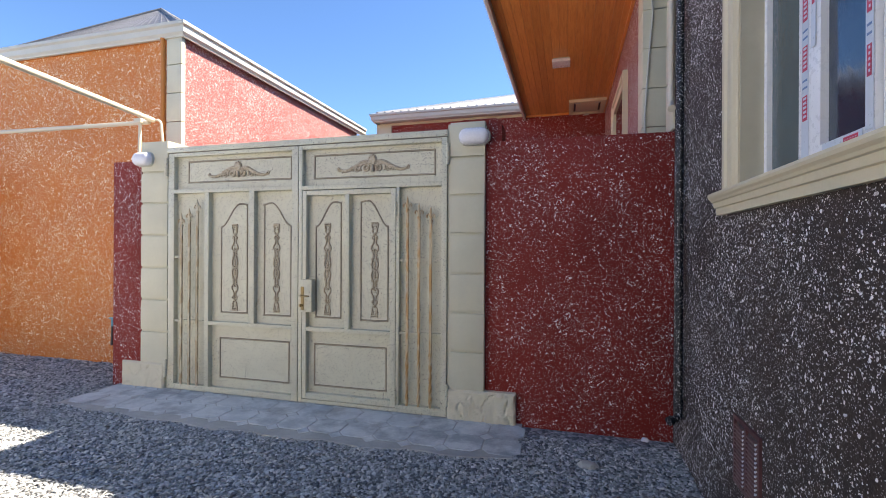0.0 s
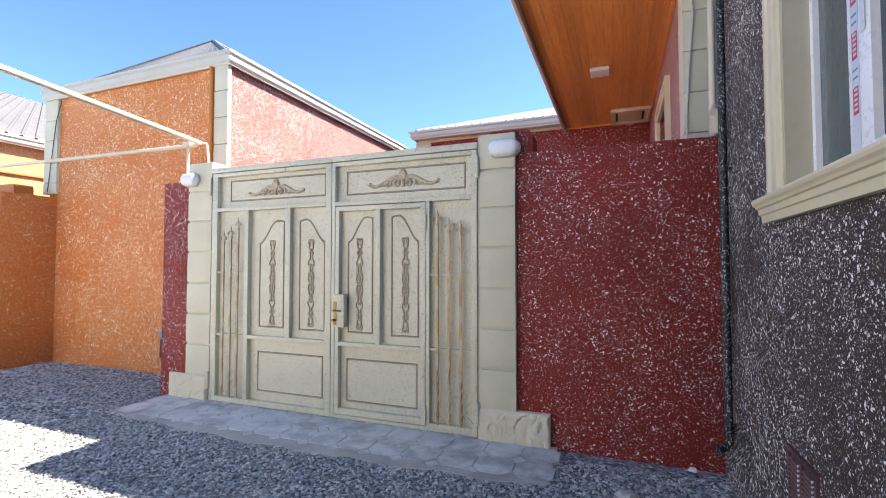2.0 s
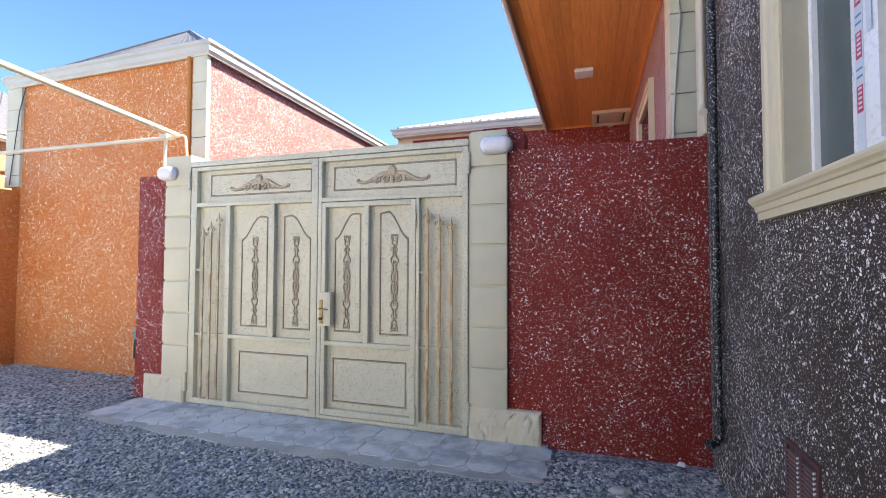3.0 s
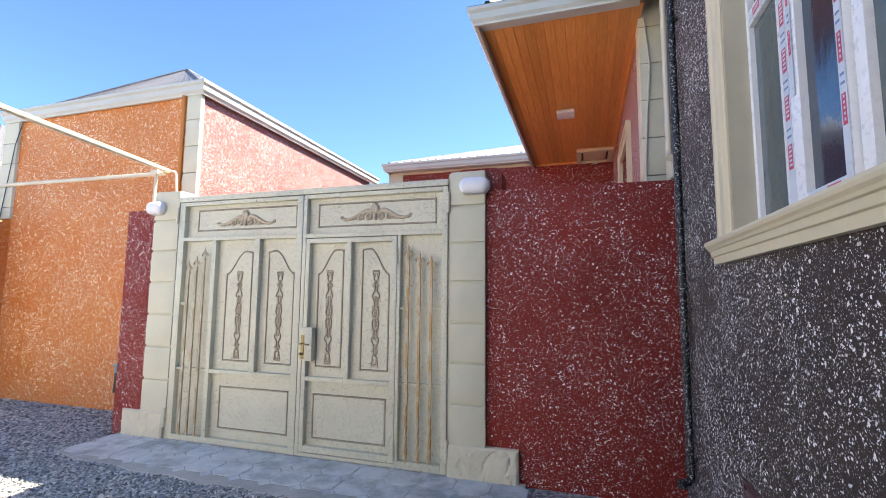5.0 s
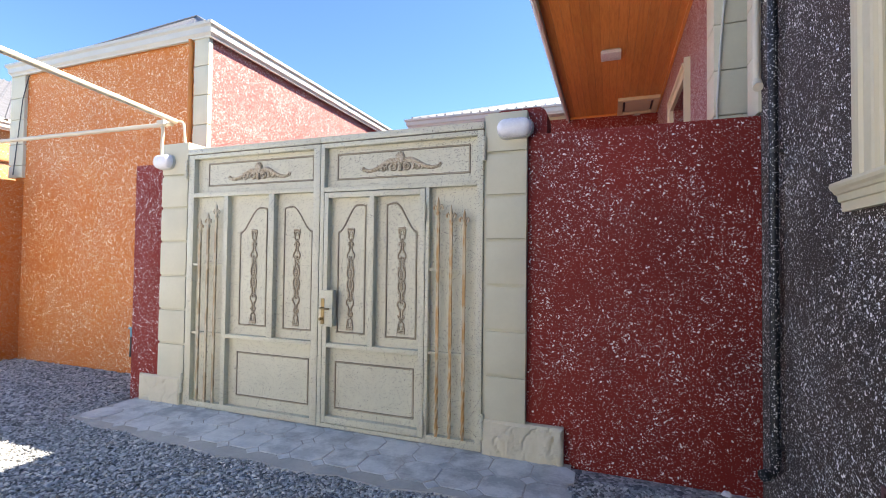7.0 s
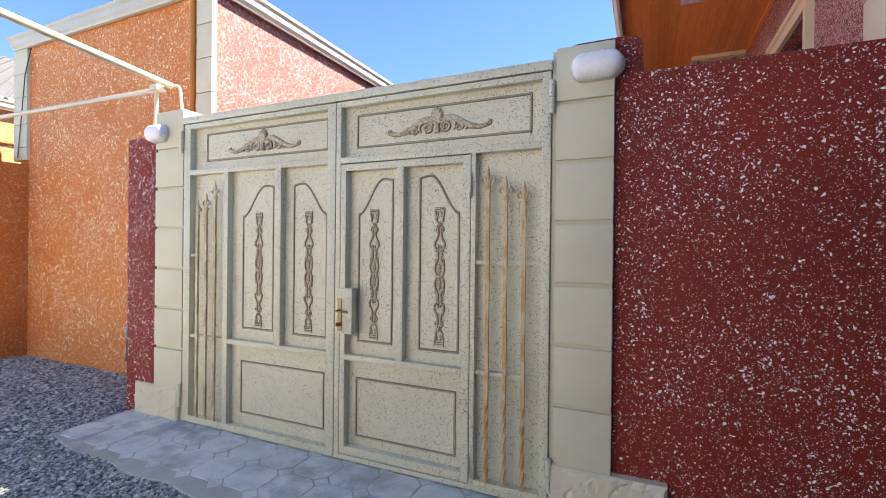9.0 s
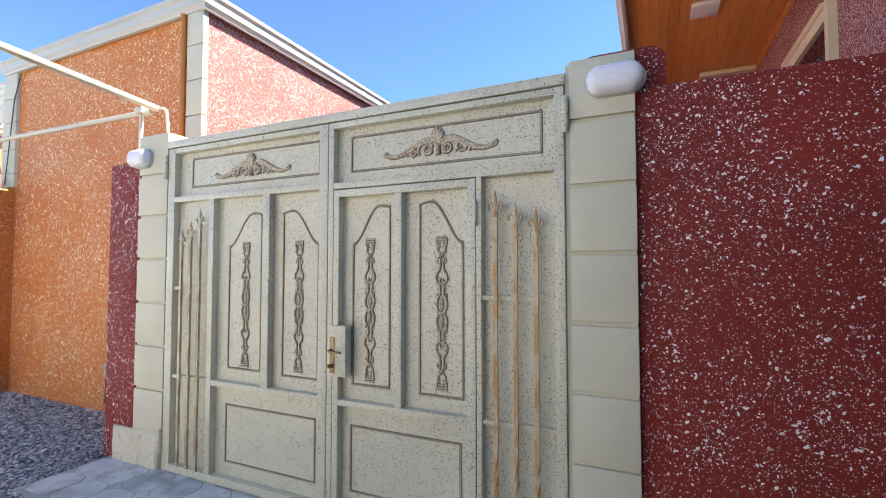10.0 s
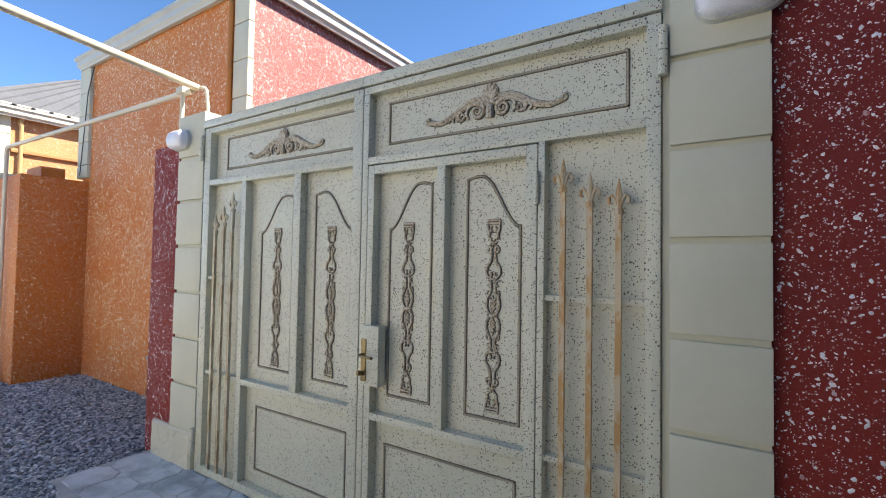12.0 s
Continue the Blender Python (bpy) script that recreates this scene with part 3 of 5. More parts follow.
def crest(cx, zb):
    """The cast crest: a palmette over two leafy scrolls that run out to curled ends."""
    bm = bmesh.new()
    y = PN - 0.007
    for k in range(-4, 5):
        a = k * 0.27
        ln = 0.108 - 0.0030 * k * k
        tube(bm, [(cx + math.sin(a) * ln * t * 0.72, y - 0.006 * math.sin(math.pi * t), zb + 0.058 + math.cos(a) * ln * t) for t in (0, 0.35, 0.7, 0.9, 1.0)], [0.006, 0.012, 0.0135, 0.010, 0.003], 6)
    tube(bm, [(cx, y - 0.004, zb + t) for t in (0.0, 0.03, 0.06, 0.075)], [0.018, 0.021, 0.015, 0.006], 8)
    for sx in (-1, 1):
        for off, r0, lift in ((0.0, 0.0085, 0.0), (0.011, 0.0095, 0.005), (0.022, 0.0085, 0.002), (0.032, 0.006, 0.0)):
            pts = []
            for i in range(27):
                t = i / 26
                x = 0.028 + t * 0.318
                z = 0.088 * math.exp(-((t - 0.16) / 0.40) ** 2) + 0.016 + 0.016 * max(0.0, t - 0.8) * 5 - off * (1 - t * 0.6)
                pts.append((cx + sx * x, y - lift, zb + z))
            tube(bm, pts, [r0 * (1 - 0.35 * i / 26) for i in range(27)], 6)
        tube(bm, spiral(cx + sx * 0.346, zb + 0.038, 0.016, 0.9, -math.pi / 2, sx, y, 14), 0.0062, 6)
        tube(bm, spiral(cx + sx * 0.064, zb + 0.040, 0.036, 1.9, math.pi / 2, sx, y - 0.004, 30), [0.0095 - 0.005 * i / 30 for i in range(31)], 6)
        tube(bm, spiral(cx + sx * 0.150, zb + 0.028, 0.024, 1.4, math.pi / 2, -sx, y - 0.002, 26), [0.008 - 0.004 * i / 26 for i in range(27)], 6)
        tube(bm, [(cx + sx * x, y, zb + z) for x, z in ((0.10, 0.075), (0.122, 0.058), (0.126, 0.030), (0.112, 0.012))], [0.008, 0.009, 0.008, 0.004], 6)
        for i in range(6):
            x = 0.165 + 0.026 * i
            top = 0.062 - 0.008 * i
            tube(bm, [(cx + sx * x, y, zb + top), (cx + sx * (x + 0.016), y, zb + top * 0.5), (cx + sx * (x + 0.004), y, zb + 0.006)], [0.005, 0.0095, 0.003], 6)
    return bm


def spear(x, z0, z1, turns=16.0):
    """A square bar, twisted over its lower third, with a cast lily point."""
    bm = bmesh.new()
    y = FR - 0.003
    head = z1 - 0.13
    n = 60
    rings = []
    for i in range(n + 1):
        z = z0 + (head - z0) * i / n
        a = math.pi / 4 + (min(z, z0 + 0.49) - z0) * turns
        rings.append([bm.verts.new((x + 0.0155 * math.cos(a + math.pi / 2 * k), y + 0.0125 * math.sin(a + math.pi / 2 * k), z)) for k in range(4)])
    for p, q in zip(rings, rings[1:]):
        for k in range(4):
            bm.faces.new((p[k], p[(k + 1) % 4], q[(k + 1) % 4], q[k]))
    bm.faces.new(rings[0])
    bm.faces.new(list(reversed(rings[-1])))
    tube(bm, [(x, y, head - 0.012), (x, y, head + 0.0), (x, y, head + 0.012)], [0.017, 0.019, 0.016], 8)
    tube(bm, [(x, y, head + t) for t in (0.0, 0.03, 0.06, 0.09, 0.13)], [0.009, 0.008, 0.014, 0.010, 0.001], 8)
    for sx in (-1, 1):
        tube(bm, [(x + sx * dx, y, head + dz) for dx, dz in ((0.004, 0.012), (0.013, 0.045), (0.026, 0.064), (0.037, 0.052), (0.036, 0.034), (0.027, 0.030))], [0.006, 0.008, 0.008, 0.0075, 0.006, 0.004], 8)
    return bm


def hinge(x, z0, z1, r=0.017, y=None):
    bm = bmesh.new()
    y = FR - 0.012 if y is None else y
    mid = (z0 + z1) / 2
    tube(bm, [(x, y, z0), (x, y, mid - 0.003)], r, 12)
    tube(bm, [(x, y, mid + 0.003), (x, y, z1)], r, 12)
    tube(bm, [(x, y, z0 + 0.005), (x, y, z1 + 0.006)], r * 0.55, 8)
    return bm


def add_all(parent, name, items, material, smooth=False, label=""):
    for bm in items:
        rel(part(name, bm, material, parent, label, smooth), parent)



# left leaf
left = thing("gate_leaf", "closed cream speckled steel gate leaf with ornaments and spear bars", "gate", (-3.38, GY, 0.03))
add_all(left, "leaf_frame", [bars([(-4.150, 0.03, -4.075, 2.482), (-2.675, 0.03, -2.607, 2.482), (-4.075, 2.40 + 0.045, -2.675, 2.482), (-4.075, 2.065, -2.675, 2.105), (-4.075, 0.03, -2.675, 0.085),
    (-3.690, 0.085, -3.640, 2.065), (-3.160, 0.752, -3.098, 2.065), (-3.640, 0.715, -2.675, 0.752)])], GATE, True)
add_all(left, "sheet_panel", [bars([(-4.10, 0.05, -2.66, 2.46)], PN, PN + 0.006, 0)], GATE)
add_all(left, "top_cap", [bars([(-4.160, 2.490, -2.606, 2.545)], 5.030, 5.115)], GATE, True)
# added dark strip that paints the shade in the slit under the cap
add_all(left, "cap_gap_shade", [bars([(-4.148, 2.470, -2.609, 2.495)], FR + 0.010, FR + 0.060, 0)], CREVICE_SHADE, label="added dark strip painting the shade in the top rail gap")
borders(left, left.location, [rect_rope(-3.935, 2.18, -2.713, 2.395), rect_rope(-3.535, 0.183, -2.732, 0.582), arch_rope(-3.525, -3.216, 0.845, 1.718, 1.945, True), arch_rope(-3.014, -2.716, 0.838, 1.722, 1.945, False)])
shade_outlined(left, left.location, "crest_ornament", crest(-3.324, 2.215), "gold-rubbed cast scroll crest")
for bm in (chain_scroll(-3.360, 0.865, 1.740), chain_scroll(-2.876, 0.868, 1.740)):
    shade_outlined(left, left.location, "scroll_chain", bm, "gold-rubbed cast scroll chain")
add_all(left, "spear_bar", [spear(-3.975, 0.085, 1.86, 0.0), spear(-3.875, 0.085, 1.91, 0.0), spear(-3.776, 0.085, 2.0, 0.0)], SPEAR_PALE, True, "cream, faintly gold-brushed straight spear bar")
add_all(left, "cross_bar", [bars([(-4.075, z, -3.69, z + 0.024)], FR + 0.012, PN, 0.002) for z in (0.728, 1.394)], GATE)
add_all(left, "hinge", [hinge(-4.165, 2.25, 2.43), hinge(-4.165, 0.15, 0.33)], GATE, True)

# right leaf with its wicket door
right = thing("gate_leaf", "closed cream speckled steel gate leaf with an ornamented wicket door", "gate", (-1.87, GY, 0.03))
add_all(right, "leaf_frame", [bars([(-2.600, 0.03, -2.562, 2.482), (-1.180, 0.03, -1.130, 2.482), (-2.562, 2.445, -1.180, 2.482), (-2.562, 2.058, -1.180, 2.098), (-2.562, 0.03, -1.180, 0.062), (-1.602, 0.062, -1.573, 2.058), (-1.573, 0.062, -1.180, 0.095)])], GATE, True)
add_all(right, "sheet_panel", [bars([(-2.57, 2.09, -1.16, 2.46), (-1.59, 0.05, -1.16, 2.08)], PN, PN + 0.006, 0)], GATE)
add_all(right, "top_cap", [bars([(-2.604, 2.490, -1.126, 2.545)], 5.030, 5.115)], GATE, True)
# the same painted shade strip under this leaf's cap
add_all(right, "cap_gap_shade", [bars([(-2.598, 2.470, -1.132, 2.495)], FR + 0.010, FR + 0.060, 0)], CREVICE_SHADE, label="added dark strip painting the shade in the top rail gap")
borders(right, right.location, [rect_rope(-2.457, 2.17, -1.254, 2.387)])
# dark bars added behind the wicket's gaps to paint their shade
add_all(right, "gap_shade_strip", [bars([(-2.606, 0.03, -2.50, 2.09), (-1.70, 0.05, -1.575, 2.09), (-2.50, 2.0, -1.70, 2.09), (-2.50, 0.03, -1.70, 0.12)], PN + 0.021, PN + 0.03, 0)], DARKMETAL, label="added dark strip painting the shade in the wicket gap")
shade_outlined(right, right.location, "crest_ornament", crest(-1.856, 2.213), "gold-rubbed cast scroll crest")
add_all(right, "spear_bar", [spear(-1.492, 0.097, 1.975), spear(-1.384, 0.097, 1.91), spear(-1.275, 0.097, 1.875)], SPEAR, True, "gold-brushed twisted spear bar")
add_all(right, "cross_bar", [bars([(-1.573, z, -1.18, z + 0.024)], FR + 0.012, PN, 0.002) for z in (0.728, 1.388)], GATE)
add_all(right, "hinge", [hinge(-1.122, 2.24, 2.42), hinge(-1.122, 0.13, 0.315)], GATE, True)

door = part("wicket_door", bars([(-2.556, 0.070, -2.515, 2.050), (-1.655, 0.070, -1.606, 2.050), (-2.515, 2.005, -1.655, 2.050), (-2.515, 0.070, -1.655, 0.125), (-2.515, 0.712, -1.655, 0.750), (-2.113, 0.750, -2.067, 2.005)], FR - 0.002), GATE, right, "wicket door framed in cream steel", smooth=True)
rel(door, right)



def sub(name, bm, material, label="", smooth=True):
    return part(name, bm, material, door, label, smooth)


sub("sheet_panel", bars([(-2.52, 0.10, -1.65, 2.02)], PN, PN + 0.006, 0), GATE, smooth=False)
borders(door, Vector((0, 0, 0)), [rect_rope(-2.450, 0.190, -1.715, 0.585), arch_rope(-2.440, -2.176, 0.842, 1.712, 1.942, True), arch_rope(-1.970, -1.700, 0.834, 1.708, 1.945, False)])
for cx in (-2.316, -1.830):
    shade_outlined(door, Vector((0, 0, 0)), "scroll_chain", chain_scroll(cx, 0.866, 1.741), "gold-rubbed cast scroll chain")
for z0, z1 in ((1.79, 1.93), (0.10, 0.24)):
    sub("hinge", hinge(-1.604, z0, z1, 0.011), GATE)
sub("lock_box", boxes([((-2.556, FR - 0.028, 0.895), (-2.440, FR + 0.03, 1.205))], 0.004), GATE)
sub("handle_plate", boxes([((-2.553, FR - 0.034, 0.915), (-2.520, FR - 0.027, 1.135))], 0.003), BRASS, "brass handle plate")
bm = bmesh.new()
tube(bm, bend([(-2.537, FR - 0.03, 1.055), (-2.537, FR - 0.075, 1.055), (-2.440, FR - 0.078, 1.052)], 0.015), 0.0075, 10)
sub("handle", bm, BRASS, "brass lever handle")
bm = bmesh.new()
tube(bm, [(-2.537, FR - 0.026, 0.958), (-2.537, FR - 0.052, 0.958)], 0.013, 12)
box(bm, (-2.545, FR - 0.075, 0.952), (-2.530, FR - 0.052, 0.975))
sub("lock_cylinder", bm, BRASS, "brass lock cylinder with a key")


# ---------------------------------------------------------------- houses
FASCIA = [(0.0, 0.0), (0.03, 0.0), (0.035, 0.02), (0.06, 0.045), (0.065, 0.11), (0.09, 0.13), (0.09, 0.165), (0.0, 0.165)]


def corrugated(a, b, c, d, ribs, height, material, name, parent):
    """A roof sheet between the eave a-b and the upper edge d-c, with standing ribs."""
    a, b, c, d = (Vector(p) for p in (a, b, c, d))
    up = (b - a).cross(d - a).normalized()
    if up.z < 0:
        up = -up
    bm = bmesh.new()
    prof = []
    for i in range(ribs):
        for t, h in ((0.0, 0), (0.72, 0), (0.78, 1), (0.94, 1)):
            prof.append(((i + t) / ribs, h * height))
    prof.append((1.0, 0))
    lo = [bm.verts.new(a.lerp(b, t) + up * h) for t, h in prof]
    hi = [bm.verts.new(d.lerp(c, t) + up * (h if (d - c).length > 0.2 else 0)) for t, h in prof]
    for i in range(len(prof) - 1):
        bm.faces.new((lo[i], lo[i + 1], hi[i + 1], hi[i]))
    return rel(part(name, bm, material, parent), parent)


def quoin(parent, x0, x1, y0, y1, joints):
    for z0, z1 in zip(joints, joints[1:]):
        rel(part("quoin_stone", boxes([((x0, y0, z0 + 0.008), (x1, y1, z1))], 0.006), STONE, parent, smooth=True), parent)


# orange house
oh = thing("house", "orange-plastered house with pale quoins and a grey hipped roof", "house", (-6.5, 7.8, 0))
rel(part("front_wall", boxes([((-8.30, 5.72, -0.1), (-4.935, 5.97, 4.12)), ((-4.935, 5.72, -0.1), (-4.84, 5.80, 4.12))]), ORANGE, oh, "orange thrown-plaster wall"), oh)
rel(part("side_wall", boxes([((-4.838, 5.705, -0.1), (-4.66, 10.5, 4.12))]), PINK, oh, "light red thrown-plaster wall with white chips"), oh)
rel(part("far_wall", boxes([((-8.12, 5.975, -0.1), (-7.9, 10.5, 4.12))]), ORANGE, oh), oh)
rel(part("back_wall", boxes([((-7.9, 10.3, -0.1), (-4.94, 10.5, 4.12))]), ORANGE, oh), oh)
quoin(oh, -4.855, -4.63, 5.675, 5.735, (2.0, 2.335, 2.685, 3.03, 3.38, 3.727, 4.07))
quoin(oh, -8.40, -8.08, 5.68, 5.95, (2.58, 2.755, 3.06, 3.42, 3.73, 4.07))
rel(part("frieze", boxes([((-8.39, 5.70, 4.067), (-4.645, 5.73, 4.13))], 0.004), STONE, oh), oh)
ex0, ex1, ey0, ey1 = -8.33, -4.62, 5.69, 10.66
for a, b, o, m in (((ex0, ey0, 4.052), (ex1, ey0, 4.052), (0, -1, 0), (1, 1)), ((ex1, ey0, 4.052), (ex1, ey1 + 0.09, 4.052), (1, 0, 0), (1, 0)), ((ex0, ey0, 4.052), (ex0, ey1 + 0.09, 4.052), (-1, 0, 0), (1, 0))):
    rel(part("fascia", extrude_profile(bmesh.new(), FASCIA, a, b, o, mitre=m), WHITE_TRIM, oh, "pale moulded eaves fascia"), oh)
rel(part("soffit", boxes([((ex0, ey0, 4.10), (ex1, ey1, 4.12))]), WHITE_TRIM, oh), oh)
ax, ay, az = -6.50, 7.13, 5.37
rx0, rx1, ry0 = ex0 + 0.04, ex1 - 0.04, ey0 + 0.04
corrugated((rx0, ry0, 4.215), (rx1, ry0, 4.215), (ax, ay, az), (ax, ay, az), 22, 0.008, ROOFMETAL, "front_slope", oh)
corrugated((rx1, ry0, 4.215), (rx1, ey1, 4.215), (ax, ey1, az), (ax, ay, az), 22, 0.006, ROOFMETAL, "side_slope", oh)
corrugated((rx0, ry0, 4.215), (rx0, ey1, 4.215), (ax, ey1, az), (ax, ay, az), 22, 0.02, ROOFMETAL, "far_slope", oh)
bm = bmesh.new()
tube(bm, [(rx0, ry0, 4.215), (ax, ay, az + 0.006)], 0.022, 8)
tube(bm, [(rx1, ry0, 4.215), (ax, ay, az + 0.006), (ax, ey1, az + 0.006)], 0.022, 8)
rel(part("ridge_cap", bm, ROOFMETAL, oh, smooth=True), oh)
bm = bmesh.new()
tube(bm, bend([(-4.90, 5.66, 4.06), (-4.90, 5.67, 3.96), (-4.90, 5.675, 0.15)], 0.04), 0.027, 12)
for z in (3.55, 3.0, 2.0, 1.0):
    tube(bm, [(-4.90, 5.675, z), (-4.90, 5.675, z + 0.05)], 0.032, 12)
rel(part("drainpipe", bm, ORANGEPIPE, oh, "orange-painted drainpipe", smooth=True), oh)
bm = bmesh.new()
tube(bm, [(-8.03, 5.70, 4.05), (-8.08, 5.66, 3.7), (-8.20, 5.665, 3.0), (-8.26, 5.665, 2.62)], 0.006, 6)
rel(part("cable", bm, DARKMETAL, oh, "thin dark cable hanging on the wall"), oh)

# low wall towards the neighbour's gate
slab_wall("wall_low", (-8.95, 5.03, -0.1), (-8.11, 5.75, 2.53), ORANGE, "orange thrown-plaster wall end by the neighbouring gate")
cap_block("wall_low_cap", -8.93, -8.38, 5.30, 5.55, 2.50, 2.70, 0.05, True, True, ORANGE, "raised orange plaster cap on the wall end")

# neighbouring house behind
nh = thing("house", "orange house paled for sun, with quoins and a grey corrugated roof", "house", (-13.5, 9.0, 0))
rel(part("wall", boxes([((-15.5, 5.3, -0.1), (-11.05, 13.0, 3.93))]), SUNLIT_ORANGE, nh), nh)
rel(part("ledge", boxes([((-11.049, 5.63, 3.26), (-11.0, 13.0, 3.33))], 0.01), SUNLIT_ORANGE, nh, smooth=True), nh)
quoin(nh, -11.3, -11.02, 5.2, 5.62, (0.3, 0.9, 1.4, 1.9, 2.4, 2.8, 3.15, 3.55, 3.92))
bm = bmesh.new()
extrude_profile(bm, FASCIA, (-10.94, 4.9, 3.83), (-10.94, 13.2, 3.83), (1, 0, 0))
rel(part("fascia", bm, WHITE_TRIM, nh), nh)
rel(part("soffit", boxes([((-15.6, 4.9, 3.93), (-10.94, 13.2, 3.95))]), WHITE_TRIM, nh), nh)
rel(part("eave_closure", boxes([((-10.92, 4.92, 3.951), (-10.88, 13.18, 4.045))]), WHITE_TRIM, nh), nh)
corrugated((-10.85, 4.9, 4.0), (-10.85, 13.2, 4.0), (-13.3, 11.5, 5.5), (-13.3, 7.2, 5.5), 34, 0.03, ROOFMETAL, "roof_slope", nh)
bm = bmesh.new()
tube(bm, [(-10.95, 5.75, 4.0), (-11.0, 5.75, 3.85), (-11.0, 5.75, 0.1)], 0.03, 10)
rel(part("drainpipe", bm, PALEPIPE, nh, "pale orange drainpipe", smooth=True), nh)

# neighbour's gate beyond the wall end
np_ = thing("gate_pillar", "pale stone-clad pillar of the neighbouring gate", "pillar", (-9.1, 5.1, 0))
quoin(np_, -9.32, -8.97, 4.99, 5.30, (0.0, 0.285, 0.612, 0.955, 1.298, 1.645, 1.99, 2.325, 2.62))
ng = thing("gate_leaf", "dark grey steel leaf of the neighbouring gate, closed", "gate", (-10.0, 5.1, 0.03))
rel(part("leaf_frame", boxes([((-11.9, 5.05, 0.03), (-9.33, 5.09, 0.1)), ((-11.9, 5.05, 2.4), (-9.33, 5.09, 2.48)), ((-9.40, 5.05, 0.1), (-9.33, 5.09, 2.4)), ((-11.9, 5.05, 1.1), (-9.40, 5.09, 1.16))], 0.004), DARKMETAL, ng), ng)
rel(part("sheet_panel", boxes([((-11.9, 5.091, 0.05), (-9.33, 5.10, 2.44))]), DARKMETAL, ng), ng)

# house at the back of the neighbouring yard
bh = thing("house", "low red-plastered house with a pale metal roof across the yard", "house", (0, 11, 0))
rel(part("wall", boxes([((-4.16, 10.55, -0.1), (3.0, 14.5, 4.24))]), RED, bh), bh)
rel(part("quoin_stone", boxes([((-4.19, 10.52, 0.0), (-3.84, 10.75, 4.195))], 0.006), STONE, bh), bh)
rel(part("frieze", boxes([((-4.19, 10.53, 4.195), (-0.95, 10.75, 4.25))], 0.004), STONE, bh), bh)
rel(part("fascia", extrude_profile(bmesh.new(), FASCIA, (-4.14, 10.29, 4.22), (-0.95, 10.29, 4.22), (0, -1, 0), mitre=(1, 0)), WHITE_TRIM, bh, "pale moulded eaves fascia"), bh)
rel(part("fascia", extrude_profile(bmesh.new(), FASCIA, (-4.14, 10.29, 4.22), (-4.14, 14.8, 4.22), (-1, 0, 0), mitre=(1, 0)), WHITE_TRIM, bh, "pale moulded eaves fascia"), bh)
rel(part("soffit", boxes([((-4.14, 10.29, 4.25), (-0.95, 14.8, 4.27)), ((-0.95, 10.56, 4.25), (3.0, 14.8, 4.27))]), WHITE_TRIM, bh), bh)
corrugated((-4.2, 10.2, 4.385), (-0.6, 10.2, 4.385), (-0.6, 13.2, 5.55), (-1.2, 13.2, 5.55), 20, 0.03, ROOFPALE, "roof_slope", bh)

# house behind the red wall, with the boarded eaves
SZ = 4.20
sh = thing("house", "red-plastered house with pale quoins and deep boarded eaves", "house", (2.5, 7.5, 0))
SY0, SY1, SZ0, SZ1 = 7.20, 8.42, 1.6, 3.52
rel(part("side_wall", boxes([((0.58, 5.80, -0.1), (0.82, SY0, SZ)), ((0.58, SY1, -0.1), (0.82, 10.545, SZ)), ((0.58, SY0, -0.1), (0.82, SY1, SZ0)), ((0.58, SY0, SZ1), (0.82, SY1, SZ))]), SIDE_RED, sh, "light red thrown-plaster wall with white chips"), sh)
rel(part("front_wall", boxes([((0.83, 5.80, -0.1), (5.0, 6.05, SZ)), ((4.8, 6.06, -0.1), (5.0, 10.5, SZ))]), RED, sh), sh)
quoin(sh, 0.555, 1.02, 5.77, 6.05, (2.27, 2.64, 3.0, 3.37, 3.73, 4.10, 4.50))
for a, b, o in (((-0.935, 5.35, 4.12), (0.54, 5.35, 4.12), (0, -1, 0)), ((-0.935, 5.35, 4.12), (-0.935, 10.545, 4.12), (-1, 0, 0))):
    rel(part("fascia", extrude_profile(bmesh.new(), FASCIA, a, b, o, mitre=(1, 0)), WHITE_TRIM, sh, "pale moulded eaves fascia"), sh)
rel(part("soffit_board", boxes([((-0.934, 5.352, 4.17), (0.54, 5.52, 4.20))], 0.003), WHITE_TRIM, sh), sh)
nb = 15
for i in range(nb):
    x0 = -0.93 + i * 1.51 / nb
    rel(part("soffit_board", boxes([((x0 + 0.001, 5.525, SZ), (x0 + 1.51 / nb - 0.001, 10.545, SZ + 0.02))], 0.003), WOOD, sh, "varnished orange pine soffit board"), sh)
rel(part("soffit_deck", boxes([((-0.93, 5.36, SZ + 0.0202), (0.545, 10.545, SZ + 0.05)), ((0.546, 6.06, SZ + 0.0202), (5.0, 10.545, SZ + 0.05))]), WOOD, sh), sh)
rel(part("soffit_trim", boxes([((0.545, 6.06, SZ - 0.035), (0.578, 10.545, SZ - 0.001)), ((-0.93, 10.505, SZ - 0.035), (0.545, 10.54, SZ - 0.001))], 0.003), WOOD, sh, "orange pine cover strip"), sh)
corrugated((-1.02, 5.26, 4.29), (-1.02, 10.54, 4.29), (2.0, 10.54, 5.6), (2.0, 8.0, 5.6), 20, 0.02, ROOFMETAL, "roof_slope", sh)
corrugated((-1.02, 5.26, 4.29), (5.0, 5.26, 4.29), (2.0, 8.0, 5.6), (2.0, 8.0, 5.6), 26, 0.02, ROOFMETAL, "roof_slope", sh)
